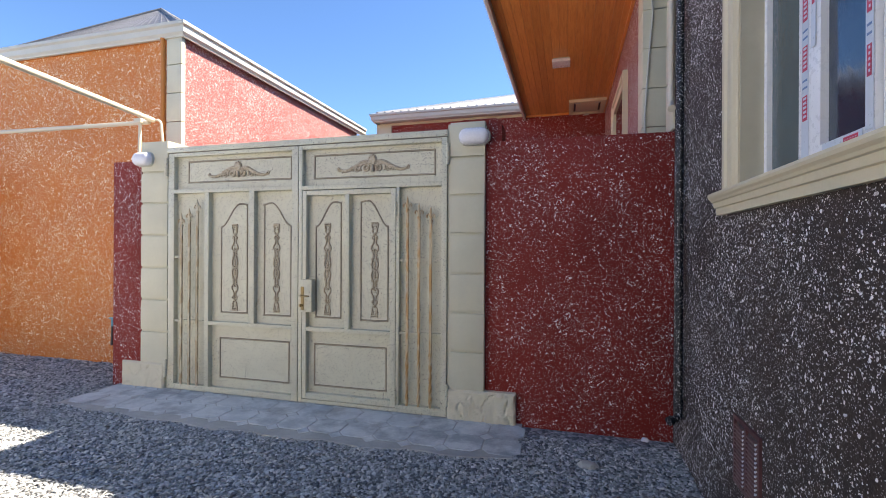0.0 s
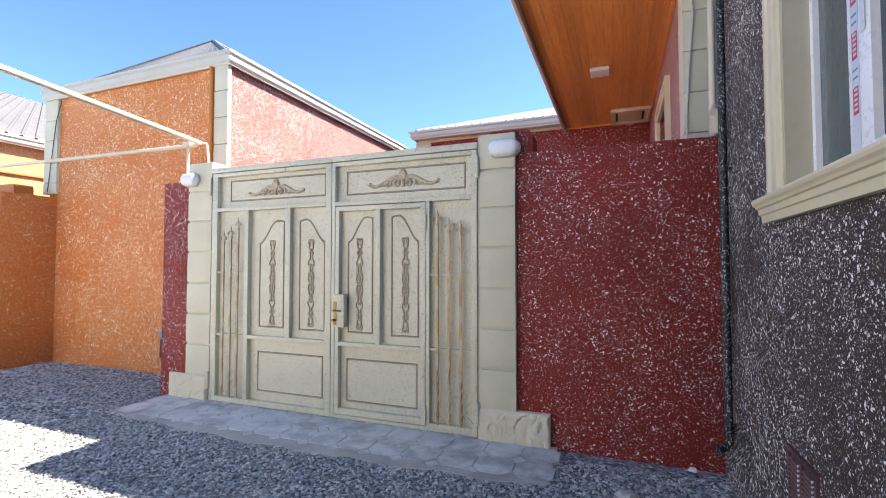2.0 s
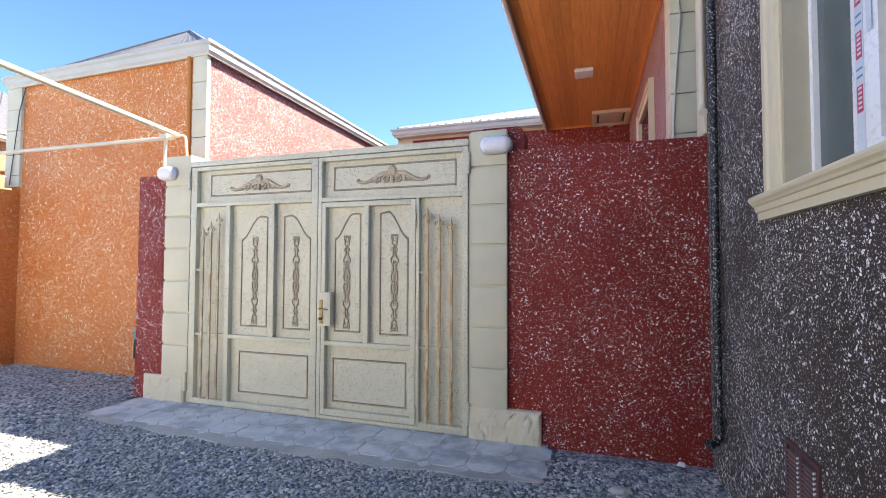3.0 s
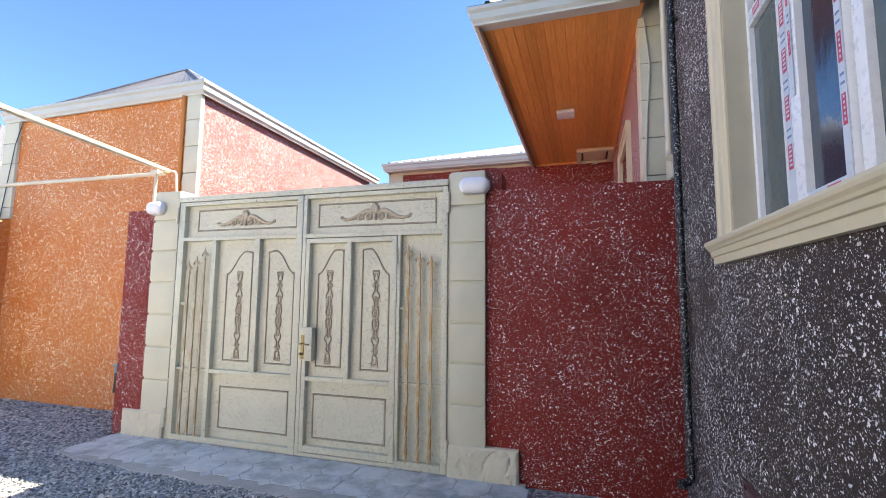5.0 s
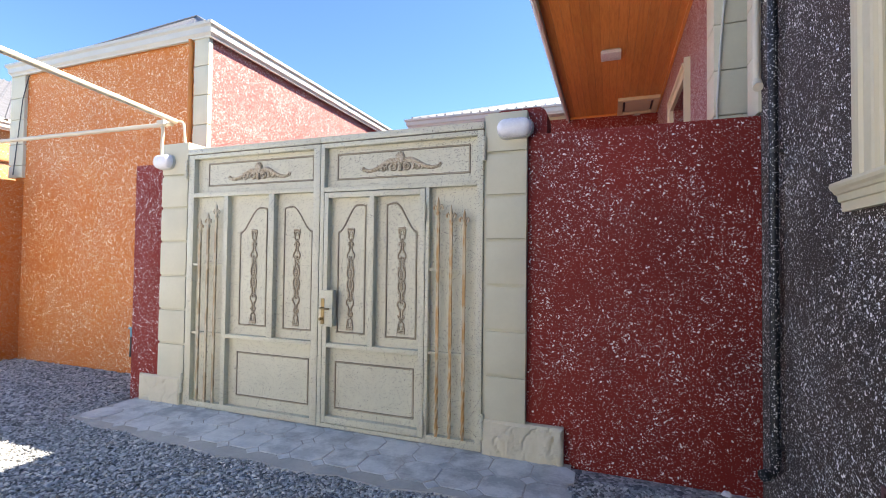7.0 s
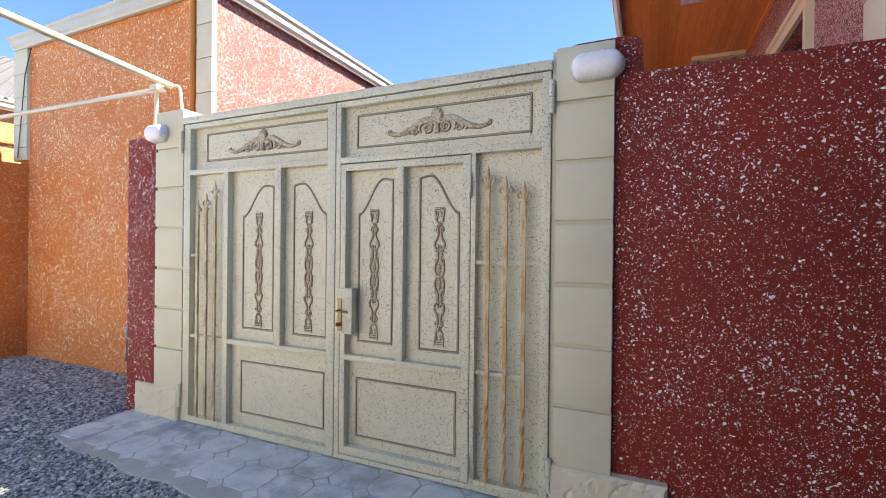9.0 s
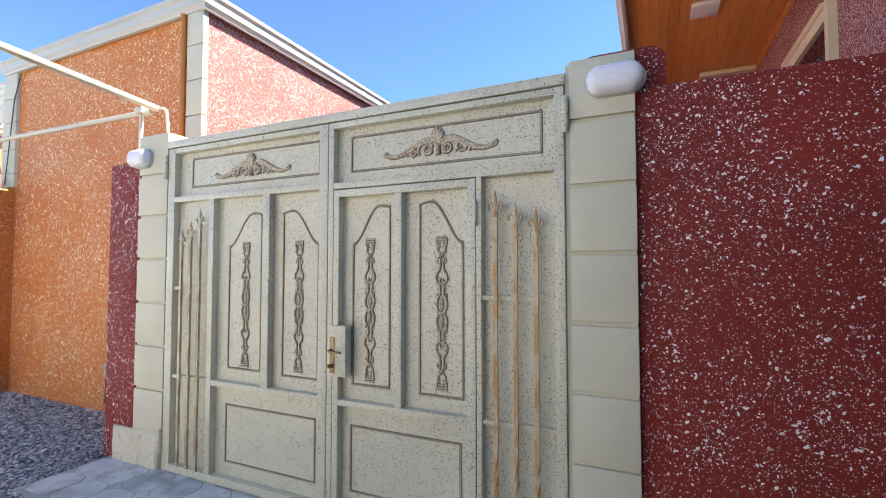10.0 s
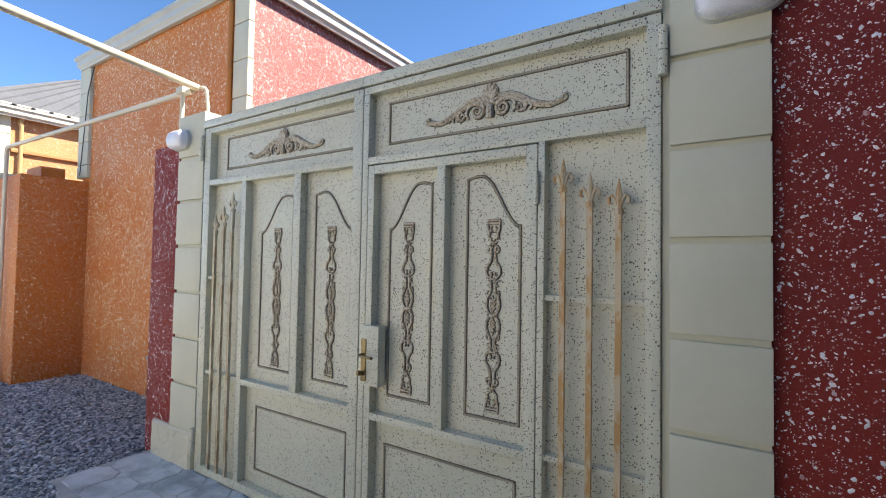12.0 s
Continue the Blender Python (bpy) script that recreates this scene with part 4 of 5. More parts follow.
# its side window
FRAME = [(0.0, 0.0), (0.04, 0.0), (0.04, 0.09), (0.06, 0.10), (0.06, 0.15), (0.0, 0.15)]
for a, b, u in (((0.58, SY0, SZ0), (0.58, SY0, SZ1 + 0.15), (0, -1, 0)), ((0.58, SY1, SZ0), (0.58, SY1, SZ1 + 0.15), (0, 1, 0)), ((0.58, SY0, SZ1), (0.58, SY1, SZ1), (0, 0, 1))):
    rel(part("window_surround", extrude_profile(bmesh.new(), FRAME, a, b, (-1, 0, 0), Vector(u)), CREAM, sh, "cream moulded window surround"), sh)
rel(part("window_pane", boxes([((0.70, SY0, SZ0), (0.71, SY1, SZ1))]), GLASS, sh, "dark window glass"), sh)
bm = bmesh.new()
tube(bm, [(0.60, 5.755, 4.18), (0.64, 5.755, 3.7), (0.60, 5.755, 3.2), (0.575, 5.755, 2.75), (0.575, 5.755, 2.3)], 0.009, 8)
rel(part("cable", bm, WHITE_TRIM, sh, "white cable hanging down the quoin"), sh)

sl = thing("ceiling_lamp", "small white square lamp on the pine soffit", "lamp", (-0.21, 7.90, SZ - 0.05))
part("diffuser", boxes([((-0.125, -0.125, -0.01), (0.125, 0.125, 0.03))], 0.006), LAMPWHITE, sl, smooth=True)
part("base", boxes([((-0.11, -0.11, 0.03), (0.11, 0.11, 0.049))], 0.002), WHITE_TRIM, sl)
hatch = thing("attic_hatch", "cream attic hatch with a recessed panel in the pine soffit", "hatch", (0.225, 10.10, SZ))
part("frame", boxes([((-0.32, -0.40, -0.055), (0.32, -0.32, -0.001)), ((-0.32, 0.32, -0.055), (0.32, 0.40, -0.001)), ((-0.32, -0.32, -0.055), (-0.24, 0.32, -0.001)), ((0.24, -0.32, -0.055), (0.32, 0.32, -0.001))], 0.006), CREAM, hatch, smooth=True)
# dark sheet: the recess shade round the leaf is put into its colour
part("panel", boxes([((-0.235, -0.315, -0.012), (0.235, 0.315, -0.001))], 0.003), DARKMETAL, hatch, "dark sheet painting the shade round the hatch leaf")
part("leaf", boxes([((-0.20, -0.27, -0.04), (0.20, 0.27, -0.0121))], 0.006), CREAM, hatch, smooth=True)
for x in (-0.17, 0.17):
    part("hinge", boxes([((x - 0.04, -0.35, -0.068), (x + 0.04, -0.325, -0.0551))], 0.003), WHITE_TRIM, hatch)
part("latch", boxes([((-0.03, 0.345, -0.078), (0.06, 0.395, -0.0551))], 0.004), WHITE_TRIM, hatch)

# ---------------------------------------------------------------- dark house beside the camera
WX = 0.69
WY0, WY1, WZ0, WZ1 = 2.20, 3.675, 1.80, 3.55
dh = thing("house", "dark brown thrown-plaster house with white chips and a cream-framed window", "house", (2.5, 1.5, 0))
bm = bmesh.new()
outer = [bm.verts.new((WX, y, z)) for y, z in ((-2.4, -0.1), (5.32, -0.1), (5.32, 4.2), (-2.4, 4.2))]
hole = [bm.verts.new((WX, y, z)) for y, z in ((WY0, WZ0), (WY1, WZ0), (WY1, WZ1), (WY0, WZ1))]
outer_b = [bm.verts.new((0.95, v.co.y, v.co.z)) for v in outer]
hole_b = [bm.verts.new((0.95, v.co.y, v.co.z)) for v in hole]
for i in range(4):
    j = (i + 1) % 4
    bm.faces.new((outer[i], outer[j], hole[j], hole[i]))
    bm.faces.new((outer_b[i], hole_b[i], hole_b[j], outer_b[j]))
    bm.faces.new((outer[i], outer_b[i], outer_b[j], outer[j]))
    bm.faces.new((hole[i], hole[j], hole_b[j], hole_b[i]))
rel(part("wall", bm, DARK, dh), dh)
for lo, hi in (((0.96, 5.1, -0.1), (4.5, 5.3, 4.2)), ((4.3, -2.4, -0.1), (4.5, 5.09, 4.2))):
    rel(part("end_wall", boxes([(lo, hi)]), DARK, dh), dh)
corrugated((4.8, -2.4, 4.28), (4.8, 5.25, 4.28), (2.6, 3.0, 5.4), (2.6, -2.0, 5.4), 20, 0.02, ROOFMETAL, "roof_slope", dh)
corrugated((0.33, 5.25, 4.28), (4.8, 5.25, 4.28), (2.6, 3.0, 5.4), (2.6, 3.0, 5.4), 12, 0.02, ROOFMETAL, "roof_slope", dh)
rel(part("back_room", boxes([((1.4, 1.9, 1.5), (1.45, 4.2, 3.9))]), REVEAL, dh, "plain inner wall"), dh)
rel(part("fascia", extrude_profile(bmesh.new(), FASCIA, (0.42, -2.4, 4.12), (0.42, 5.25, 4.12), (-1, 0, 0)), WHITE_TRIM, dh), dh)
rel(part("soffit", boxes([((0.42, -2.4, 4.2), (4.6, 5.25, 4.23))]), WHITE_TRIM, dh), dh)
corrugated((0.33, -2.4, 4.28), (0.33, 5.25, 4.28), (2.6, 3.0, 5.4), (2.6, -2.0, 5.4), 30, 0.02, ROOFMETAL, "roof_slope", dh)
quoin(dh, 0.672, 0.93, 5.075, 5.32, (2.44, 2.85, 3.2, 3.55, 3.9, 4.19))
for lo, hi in (((WX - 0.004, WY1 - 0.006, WZ0 + 0.02), (0.86, WY1 - 0.001, WZ1 - 0.001)), ((WX + 0.002, WY0 + 0.001, WZ0 + 0.02), (0.86, WY0 + 0.006, WZ1 - 0.001)), ((WX + 0.002, WY0 + 0.007, WZ1 - 0.006), (0.86, WY1 - 0.007, WZ1 - 0.001))):
    rel(part("reveal", boxes([(lo, hi)]), REVEAL, dh, "cream-grey rendered window reveal"), dh)
ARCH = [(0.0, 0.0), (0.012, 0.0), (0.018, 0.012), (0.030, 0.018), (0.034, 0.030), (0.034, 0.082), (0.045, 0.092), (0.045, 0.115), (0.036, 0.125), (0.030, 0.150), (0.026, 0.19), (0.0, 0.19)]
for a, b, u in (((WX, WY1, WZ0), (WX, WY1, WZ1 + 0.19), (0, 1, 0)), ((WX, WY0, WZ0), (WX, WY0, WZ1 + 0.19), (0, -1, 0)), ((WX, WY0, WZ1), (WX, WY1, WZ1), (0, 0, 1))):
    rel(part("window_surround", extrude_profile(bmesh.new(), ARCH, a, b, (-1, 0, 0), Vector(u)), CREAM, dh, "cream moulded window surround"), dh)
SILL = [(0.0, 0.0), (0.028, 0.0), (0.030, 0.036), (0.040, 0.040), (0.044, 0.066), (0.053, 0.070), (0.058, 0.080), (0.068, 0.090), (0.072, 0.102), (0.068, 0.114), (0.056, 0.118), (-0.10, 0.126), (-0.10, 0.105), (0.0, 0.105)]
bm = bmesh.new()
extrude_profile(bm, SILL, (WX, WY0 - 0.27, 1.688), (WX, WY1 + 0.27, 1.688), (-1, 0, 0))
rel(part("window_sill", bm, CREAM, dh, "cream stepped moulded window sill"), dh)

FX = 0.785


def ring(x0, x1, outer, inner):
    """A rectangular frame in one piece; outer and inner are (y0, z0, y1, z1)."""
    bm = bmesh.new()
    loops = [[bm.verts.new((x, y, z)) for y, z in ((r[0], r[1]), (r[2], r[1]), (r[2], r[3]), (r[0], r[3]))] for r, x in ((outer, x0), (outer, x1), (inner, x1), (inner, x0 + 0.004))]
    for p, q in zip(loops, loops[1:] + loops[:1]):
        for k in range(4):
            bm.faces.new((p[k], p[(k + 1) % 4], q[(k + 1) % 4], q[k]))
    return bm


win = part("window", ring(FX, FX + 0.06, (WY0 + 0.004, WZ0 + 0.004, WY1 - 0.004, WZ1 - 0.004), (WY0 + 0.06, WZ0 + 0.05, WY1 - 0.026, WZ1 - 0.05)), PVC, dh, "white plastic three-light window")
part("transom", boxes([((FX, WY0 + 0.06, 2.80), (FX + 0.06, WY1 - 0.03, 2.87))], 0.004), PVC, win, smooth=True)
part("mullion", boxes([((FX, 3.222, WZ0 + 0.05), (FX + 0.06, 3.335, 2.80))], 0.004), PVC, win, smooth=True)
part("mullion", boxes([((FX, 2.76, WZ0 + 0.05), (FX + 0.06, 2.82, 2.80))], 0.004), PVC, win, smooth=True)
rel(win, dh)
part("pane", boxes([((FX + 0.025, 3.335, WZ0 + 0.05), (FX + 0.032, WY1 - 0.03, 2.80))]), GLASS, win, "dusty dark window pane")
part("pane", boxes([((FX + 0.025, WY0 + 0.06, WZ0 + 0.05), (FX + 0.032, 2.76, 2.80))]), GLASS, win, "dusty dark window pane")
part("pane", boxes([((FX + 0.012, 2.865, WZ0 + 0.085), (FX + 0.018, 3.145, 2.76))]), FILM, win, "window pane under wrinkled clear film")
part("upper_pane", boxes([((FX + 0.025, WY0 + 0.06, 2.87), (FX + 0.032, WY1 - 0.05, WZ1 - 0.05))]), GLASS, win)
sash = part("sash", ring(FX - 0.018, FX + 0.02, (2.825, WZ0 + 0.035, 3.194, 2.81), (2.87, WZ0 + 0.085, 3.138, 2.755)), PVC, win, "white opening sash")
bm, prints, lines = bmesh.new(), [], []
for (y0, y1, x, z0, z1) in ((3.252, 3.305, FX - 0.002, 1.85, 2.80), (3.160, 3.192, FX - 0.0205, 2.26, 2.80), (2.828, 2.866, FX - 0.0205, 1.87, 2.80)):
    box(bm, (x, y0, z0), (x + 0.0012, y1, z1))
    z = z0 + 0.16
    while z < z1 - 0.12:
        prints.append(((x - 0.001, y0 + 0.008, z), (x - 0.0001, y1 - 0.008, z + 0.097)))
        for k in range(2):
            lines.append(((x - 0.001, y0 + 0.008, z + 0.125 + 0.028 * k), (x - 0.0001, y1 - 0.008, z + 0.133 + 0.028 * k)))
        z += 0.195
for (z0, z1, x, y0, y1) in ((WZ0 + 0.048, WZ0 + 0.082, FX - 0.0205, 2.88, 3.11), (2.81, 2.86, FX - 0.002, 3.28, 3.62)):
    box(bm, (x, y0, z0), (x + 0.0012, y1, z1))
    y = y0 + 0.02
    while y < y1 - 0.09:
        prints.append(((x - 0.001, y, z0 + 0.008), (x - 0.0001, y + 0.08, z1 - 0.008)))
        y += 0.19
# flush dark strip that paints the shaded gap between mullion and sash
part("sash_gap_shade", boxes([((FX - 0.003, 3.1945, WZ0 + 0.05), (FX + 0.05, 3.2215, 2.80))]), DARKMETAL, win, "dark strip painting the shade in the sash gap")
part("protective_tape", bm, TAPE, win, "pale protective tape left on the frame")
for lo, hi in prints:
    tall = hi[2] - lo[2] > hi[1] - lo[1]
    bm = bmesh.new()
    for k in range(5):
        if tall:
            z = lo[2] + 0.012 + k * 0.0175
            box(bm, (lo[0] - 0.0006, lo[1] + 0.005, z), (lo[0] - 0.0001, hi[1] - 0.009, z + 0.009))
        else:
            y = lo[1] + 0.008 + k * 0.0145
            box(bm, (lo[0] - 0.0006, y, lo[2] + 0.008), (lo[0] - 0.0001, y + 0.007, hi[2] - 0.008))
    tagged(part("tape_lettering", bm, TAPE, win, "illegible pale lettering"), kind="stuff")
    part("tape_print", boxes([(lo, hi)]), TAPERED, win, "red printed patch")
for lo, hi in lines:
    part("tape_line", boxes([(lo, hi)]), TAPEBLUE, win, "blue printed line")

# wall vent
vt = thing("wall_vent", "maroon metal vent grille with two slat columns in dark wall", "vent", (WX, 3.56, 0.54))
part("frame", boxes([((-0.014, -0.158, -0.165), (-0.001, 0.158, -0.145)), ((-0.014, -0.158, 0.145), (-0.001, 0.158, 0.165)), ((-0.014, -0.158, -0.145), (-0.001, -0.138, 0.145)), ((-0.014, 0.138, -0.145), (-0.001, 0.158, 0.145)), ((-0.014, -0.012, -0.145), (-0.001, 0.012, 0.145))], 0.002), VENT, vt)
part("backing", boxes([((-0.004, -0.138, -0.145), (-0.001, 0.138, 0.145))]), DARKMETAL, vt)
for c0, c1 in ((-0.130, -0.018), (0.018, 0.130)):
    for k in range(14):
        z = -0.135 + k * 0.0195
        bm = bmesh.new()
        vs = [bm.verts.new(p) for p in ((-0.005, c0, z + 0.006), (-0.005, c1, z + 0.006), (-0.016, c1, z + 0.002), (-0.016, c0, z + 0.002), (-0.005, c0, z + 0.002), (-0.005, c1, z + 0.002), (-0.016, c1, z - 0.004), (-0.016, c0, z - 0.004))]
        for q in ((0, 1, 2, 3), (7, 6, 5, 4), (3, 2, 6, 7), (0, 4, 5, 1), (0, 3, 7, 4), (1, 5, 6, 2)):
            bm.faces.new([vs[i] for i in q])
        slat = part("slat", bm, VENTSLAT, vt)
        part("slat_end", boxes([((-0.017, c0 + 0.001, z - 0.003), (-0.006, c0 + 0.013, z + 0.006))], 0.001), PVC, slat, "pale bent slat end")

# drainpipe in the corner
dp = thing("drainpipe", "black plastic drainpipe spattered with plaster beside the red wall", "pipe", (0.645, 4.70, 0))
bm = bmesh.new()
tube(bm, bend([(0.0, 0.0, 4.2), (0.0, 0.0, 0.325), (-0.06, -0.04, 0.315)], 0.028), 0.025, 16)
for z in (0.40, 1.55, 2.75):
    tube(bm, [(0, 0, z), (0, 0, z + 0.06)], 0.030, 16)
tube(bm, [(-0.045, -0.030, 0.317), (-0.072, -0.048, 0.312)], 0.031, 16)
part("pipe", bm, BLACKPIPE, dp, smooth=True)
for z in (0.45, 2.1, 3.5):
    bm = bmesh.new()
    tube(bm, [(0.0, -0.0, z), (0.0, 0.0, z + 0.02)], 0.0285, 16)
    box(bm, (0.0285, -0.01, z), (0.046, 0.01, z + 0.02))
    part("bracket", bm, DARKMETAL, dp, smooth=True)
# pale drain stub above the wall
ds = thing("drain_stub", "cream plastic drainpipe ending in an elbow above the red wall", "pipe", (0.655, 5.045, 2.50))
bm = bmesh.new()
tube(bm, bend([(0.0, 0.0, 1.65), (0.0, 0.0, 0.14), (-0.01, -0.075, 0.075)], 0.04), 0.02, 12)
tube(bm, bend([(-0.003, -0.02, 0.125), (-0.006, -0.045, 0.10), (-0.012, -0.085, 0.07)], 0.01), 0.028, 12)
part("pipe", bm, PIPE, ds, smooth=True)

# ---------------------------------------------------------------- gas pipes
gp = thing("gas_pipe", "cream-painted overhead gas pipe meeting the gate pillar", "pipe", (-4.48, 5.15, 2.60))
E0 = Vector((-4.48, 5.15, 2.89))
DIR = Vector((0.192, -0.981, 0))
bm = bmesh.new()
tube(bm, [E0 + DIR * 7.7, E0], 0.027, 14)
tube(bm, bend([E0, E0 + Vector((0.085, 0.02, 0.0)), E0 + Vector((0.09, 0.05, -0.30))], 0.05), 0.013, 10)
rel(part("high_pipe", bm, PIPE, gp, smooth=True), gp)
bm = bmesh.new()
tube(bm, bend([(-4.50, 5.12, 2.86), (-8.44, 4.98, 2.87), (-8.46, 4.98, 0.0)], 0.06), 0.023, 12)
rel(part("cross_pipe", bm, PIPE, gp, smooth=True), gp)
bm = bmesh.new()
tube(bm, [(-4.60, 5.10, 2.85), (-4.60, 5.09, 2.44)], 0.017, 10)
box(bm, (-4.66, 5.07, 2.85), (-4.56, 5.13, 2.90), 0.006)
rel(part("riser", bm, PIPE, gp, smooth=True), gp)

# water tap at the wall end
tap = thing("water_tap", "blue garden tap with a short hose on the wall end", "tap", (-4.915, 5.10, 0.66))
bm = bmesh.new()
tube(bm, bend([(0.02, 0, 0.0), (-0.06, 0, 0.0), (-0.065, -0.0, -0.17), (-0.045, -0.02, -0.24)], 0.03), 0.012, 10)
part("hose", bm, DARKMETAL, tap, smooth=True)
bm = bmesh.new()
tube(bm, [(-0.05, 0, -0.03), (-0.05, 0, 0.045)], 0.020, 12)
box(bm, (-0.095, -0.014, 0.045), (-0.005, 0.014, 0.065), 0.004)
part("valve", bm, BLUEPLASTIC, tap, smooth=True)

# small leavings on the ground
def lump(name, label, category, at, size, material, seed):
    bm = bmesh.new()
    bmesh.ops.create_icosphere(bm, subdivisions=3, radius=1.0)
    for v in bm.verts:
        d = 1 + 0.28 * noise.noise(v.co * 1.6 + Vector((seed, 0, 0))) + 0.10 * noise.noise(v.co * 5)
        v.co = Vector((v.co.x * size[0] * d, v.co.y * size[1] * d, max(v.co.z, -0.4) * size[2] * d))
    ob = part(name, bm, material, smooth=True)
    ob.location = at
    tagged(ob, label, category)


lump("mortar_lump", "flat grey lump of spilled mortar lying on the gravel", "mortar", (0.03, 4.47, 0.018), (0.065, 0.05, 0.030), CONCRETE, 2)
lump("stone", "single white stone on the gravel by the red wall", "stone", (0.475, 5.0, 0.03), (0.028, 0.022, 0.02), LAMPWHITE, 5)

# ---------------------------------------------------------------- marble chips in the thrown plaster
def chip_patch(rng, origin, u, v, w, h, density, size, stretch, clump, holes=()):
    """Irregular flat chips on the rectangle w by h from origin along u and v. Holes: (u0, v0, u1, v1) left bare."""
    n = int(w * h * density)
    p = rng.uniform(0, 1, (n, 2)) * (w, h)
    # thin them in some patches and crowd them in others
    dense = np.zeros(n)
    for fx, fy, ph, a in ((3.1, 4.3, 0.4, 1.0), (7.3, -5.1, 1.9, 0.8), (13.0, 11.0, 4.0, 0.6), (29.0, -23.0, 2.2, 0.45), (-47.0, 41.0, 0.9, 0.4)):
        dense += a * np.sin(p[:, 0] * fx + p[:, 1] * fy * 0.4 + ph) * np.cos(p[:, 1] * fy - p[:, 0] * fx * 0.3 + ph * 2)
    keep = rng.uniform(0, 1, n) < np.clip(0.62 + clump * dense, 0.12, 1.0)
    for u0, v0, u1, v1 in holes:
        keep &= ~((p[:, 0] > u0) & (p[:, 0] < u1) & (p[:, 1] > v0) & (p[:, 1] < v1))
    p = p[keep]
    n = len(p)
    r = np.clip(size * np.exp(rng.normal(0, 0.5, n)), size * 0.4, size * 3.2)
    el = np.sqrt(rng.uniform(1.0, stretch, n))
    ang = rng.uniform(0, 2 * math.pi, n)
    spoke = np.arange(6) * math.pi / 3 + rng.uniform(-0.35, 0.35, (n, 6))
    rad = r[:, None] * rng.uniform(0.6, 1.15, (n, 6))
    a, b = rad * np.cos(spoke) * el[:, None], rad * np.sin(spoke) / el[:, None]
    c, s = np.cos(ang)[:, None], np.sin(ang)[:, None]
    au, av = p[:, :1] + a * c - b * s, p[:, 1:] + a * s + b * c
    au, av = np.clip(au, 0.001, w - 0.001), np.clip(av, 0.001, h - 0.001)
    origin, u, v = (np.array(k, float) for k in (origin, u, v))
    out = np.cross(u, v)
    rim = origin + au[..., None] * u + av[..., None] * v - out * 0.0006
    tip = origin + (p[:, :1] + rng.uniform(-0.3, 0.3, (n, 1)) * r[:, None]) * u + p[:, 1:] * v + out * np.clip(r * 0.34, 0.0009, 0.003)[:, None]
    return np.concatenate([rim, tip[:, None]], 1).reshape(-1, 3)


def chips(name, label, material, patches, seed):
    rng = np.random.default_rng(seed)
    verts = np.concatenate([chip_patch(rng, *q) for q in patches])
    n = len(verts) // 7
    fan = np.array([(k, (k + 1) % 6, 6) for k in range(6)])
    tris = (fan[None] + (np.arange(n) * 7)[:, None, None]).reshape(-1, 3)
    me = bpy.data.meshes.new(name)
    me.from_pydata(verts.tolist(), [], tris.tolist())
    me.materials.append(material)
    tagged(new(name, me), label, "marble chips", kind="stuff")


EAST, WEST, UP = (1, 0, 0), (-1, 0, 0), (0, 0, 1)
NORTH, SOUTH = (0, 1, 0), (0, -1, 0)
chips("marble_chips", "white marble chips bedded in dark red plaster", CHIP_RED, [
    ((-0.79, 5.085, 0.0), EAST, UP, 1.48, 2.425, 4500, 0.0036, 2.4, 0.30),
    ((-4.90, 5.048, 0.0), EAST, UP, 0.382, 2.425, 4500, 0.0036, 2.4, 0.30),
    ((-1.03, 5.10, 2.43), EAST, UP, 0.34, 0.18, 2400, 0.0036, 3.2, 0.2),
    ((-0.79, 5.085, 2.43), EAST, NORTH, 1.48, 0.24, 1500, 0.0036, 3.2, 0.2),
    ((-4.16, 10.55, 3.0), EAST, UP, 7.1, 1.19, 1800, 0.0045, 2.6, 0.2)], 11)
chips("marble_chips", "white marble chips bedded in dark brown plaster", CHIP_DARK, [
    ((0.69, 5.07, 0.0), SOUTH, UP, 3.7, 4.15, 7400, 0.0033, 2.2, 0.26, ((1.22, 1.68, 3.1, 3.75),))], 12)
chips("marble_chips", "cream marble chips bedded in orange plaster", CHIP_ORANGE, [
    ((-8.10, 5.72, 0.0), EAST, UP, 3.25, 4.06, 3800, 0.0054, 4.0, 0.24),
    ((-8.95, 5.03, 0.0), EAST, UP, 0.84, 2.53, 2400, 0.0042, 5.0, 0.2),
    ((-8.11, 5.03, 0.0), NORTH, UP, 0.69, 2.53, 2400, 0.0042, 5.0, 0.2),
    ((-11.05, 5.63, 1.8), NORTH, UP, 4.5, 2.05, 1500, 0.0050, 4.0, 0.2)], 13)
chips("marble_chips", "pale marble chips crowded in light red plaster", CHIP_PINK, [
    ((-4.66, 5.74, 2.2), NORTH, UP, 4.70, 1.88, 7500, 0.0047, 3.0, 0.20),
    ((0.58, 10.5, 2.3), SOUTH, UP, 4.7, 1.88, 4200, 0.0047, 3.0, 0.2, ((1.93, 0.0, 3.45, 1.38),))], 14)

# ---------------------------------------------------------------- unseen closing wall behind the camera, added pale to bounce light
slab_wall("bounce_wall_back", (-12.0, -2.7, -0.1), (4.5, -2.45, 4.2), BOUNCE_WHITE, "unseen plain wall closing the yard, pale to bounce light")

# ---------------------------------------------------------------- paving strip
def front_edge(x):
    return 4.42 - 0.10 * math.sin((x + 4.8) / 4.35 * math.pi) + 0.02 * math.sin(x * 9)


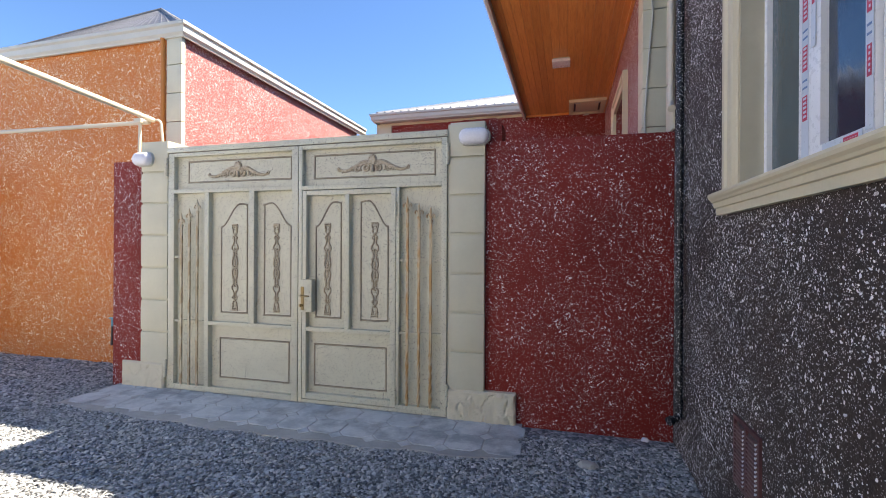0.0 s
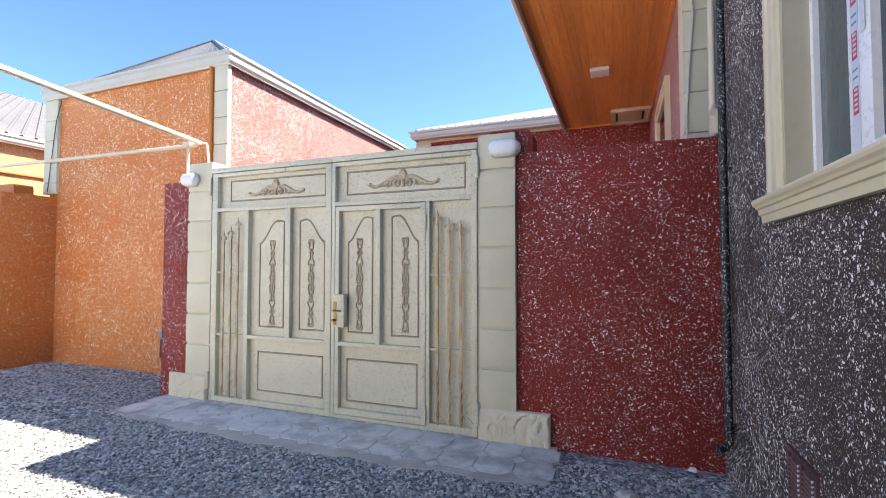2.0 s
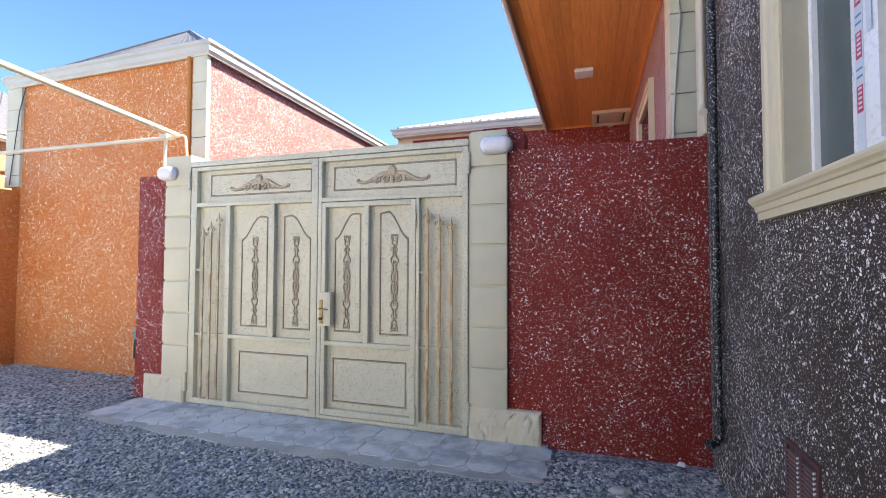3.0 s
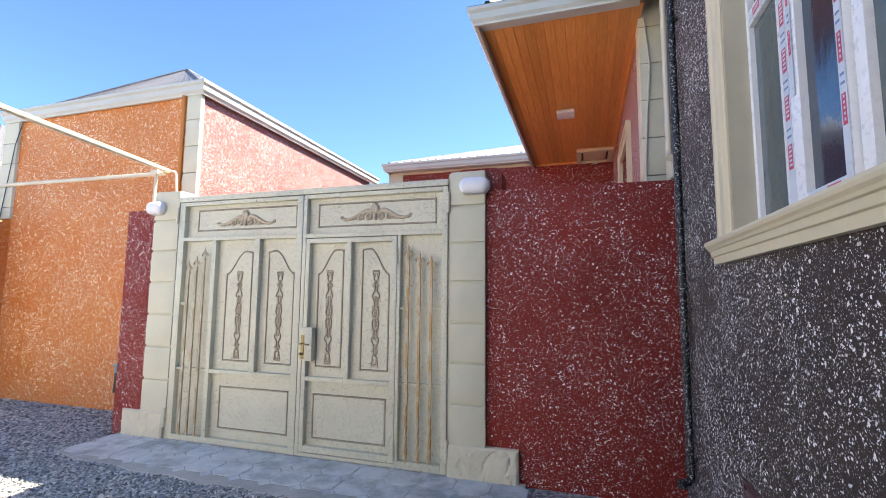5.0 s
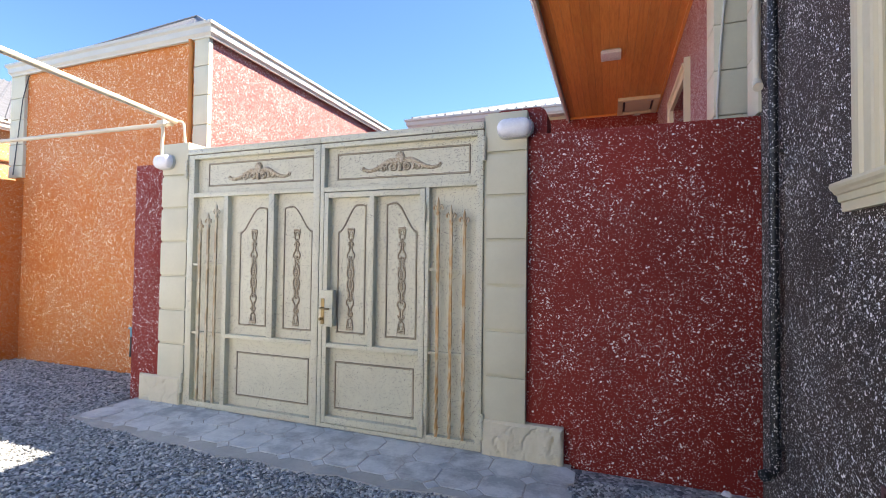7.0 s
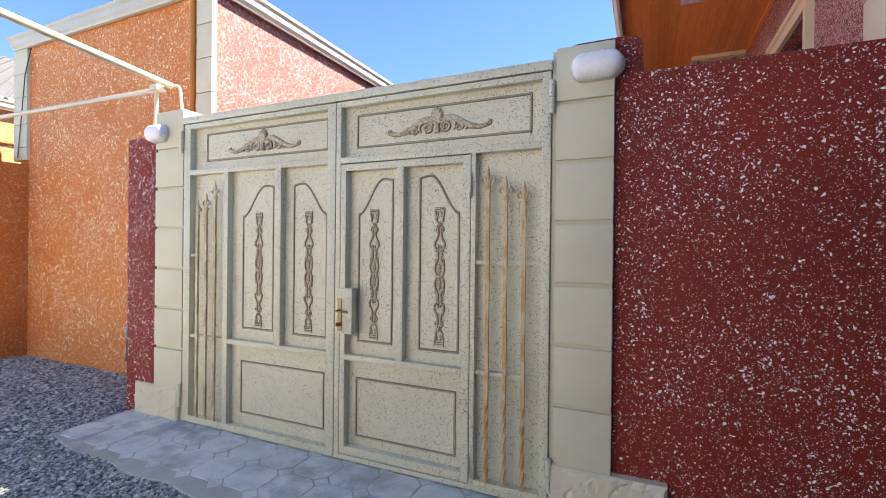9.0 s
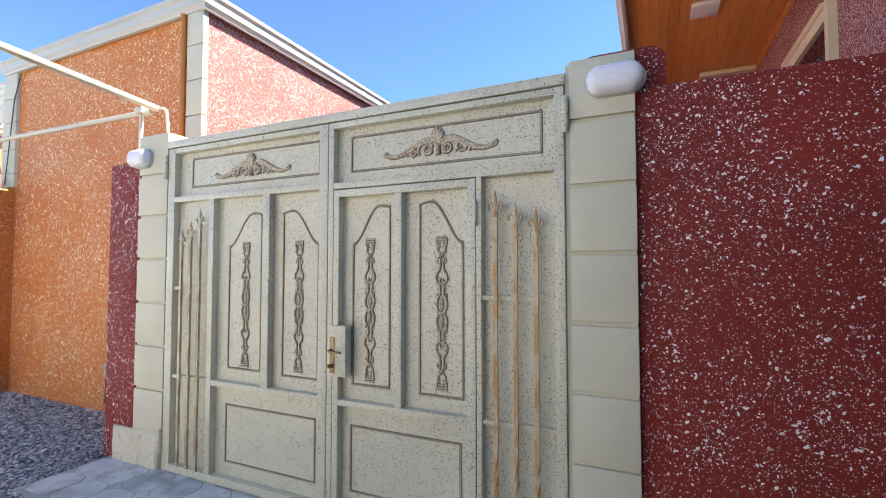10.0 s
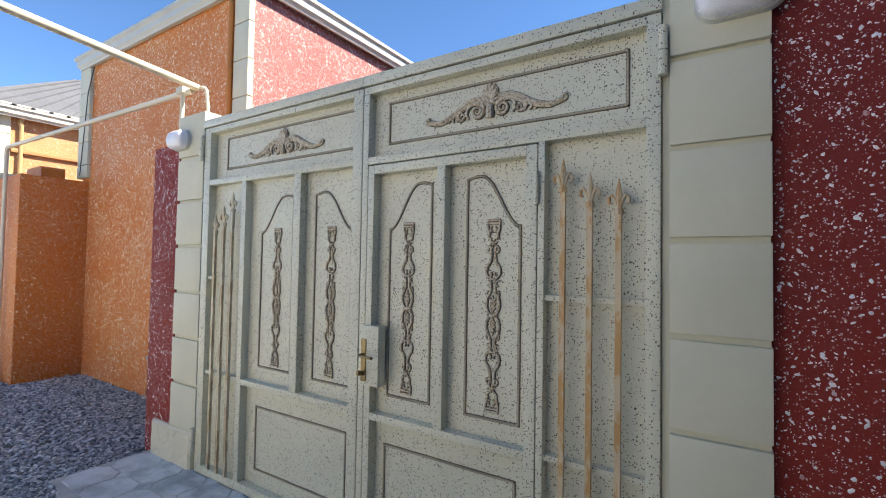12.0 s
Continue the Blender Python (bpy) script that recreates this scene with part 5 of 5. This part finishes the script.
def build_paving():
    bm = bmesh.new()
    n = 90
    lo, hi, lob, = [], [], []
    for i in range(n + 1):
        x = -4.80 + 4.33 * i / n
        y = front_edge(x) + 0.012 * noise.noise((x * 8, 0, 0)) - 0.015
        lo.append(bm.verts.new((x, y, 0.022)))
        lob.append(bm.verts.new((x, y - 0.02, -0.02)))
        hi.append(bm.verts.new((x, 5.2, 0.024)))
    for i in range(n):
        bm.faces.new((lo[i], lo[i + 1], hi[i + 1], hi[i]))
        bm.faces.new((lob[i], lob[i + 1], lo[i + 1], lo[i]))
    pave = tagged(part("pavement", bm, CONCRETE), "uneven strip of grey cast paving set in mortar before the gate", "pavement", kind="structure")
    s, c = 0.29, 0.062
    rng = random.Random(3)

    def prism(pts, h, bev):
        b = bmesh.new()
        base = [b.verts.new((x, y, 0)) for x, y in pts]
        mid = [b.verts.new((x, y, h - bev)) for x, y in pts]
        top = [b.verts.new((x * (1 - bev * 6), y * (1 - bev * 6), h)) for x, y in pts]
        for r0, r1 in ((base, mid), (mid, top)):
            for i in range(len(pts)):
                j = (i + 1) % len(pts)
                b.faces.new((r0[i], r0[j], r1[j], r1[i]))
        b.faces.new(top)
        return b
    k = s / 2 - 0.004
    octo = mesh_from("paving_tile", prism([(k - c, -k), (k, -k + c), (k, k - c), (k - c, k), (-k + c, k), (-k, k - c), (-k, -k + c), (-k + c, -k)], 0.014, 0.003), TILE)
    q = c - 0.006
    dia = mesh_from("paving_inset", prism([(q, 0), (0, q), (-q, 0), (0, -q)], 0.012, 0.002), TILE)
    x = -0.575
    while x > -4.75:
        for j in range(3):
            y = 4.885 - j * s
            if y - s / 2 > front_edge(x) - 0.05:
                ob = new("paving_tile", octo)
                ob.parent = pave
                ob.matrix_basis = pose(x + rng.uniform(-0.001, 0.001), y, 0.013 + rng.uniform(-0.002, 0.003), rng.uniform(-0.5, 0.5), rng.uniform(-0.5, 0.5), rng.uniform(-0.6, 0.6))
            if y + s / 2 - c > front_edge(x) and x - s > -4.8:
                ob = new("paving_inset", dia)
                ob.parent = pave
                ob.matrix_basis = pose(x - s / 2, y + s / 2, 0.0135)
        x -= s


build_paving()
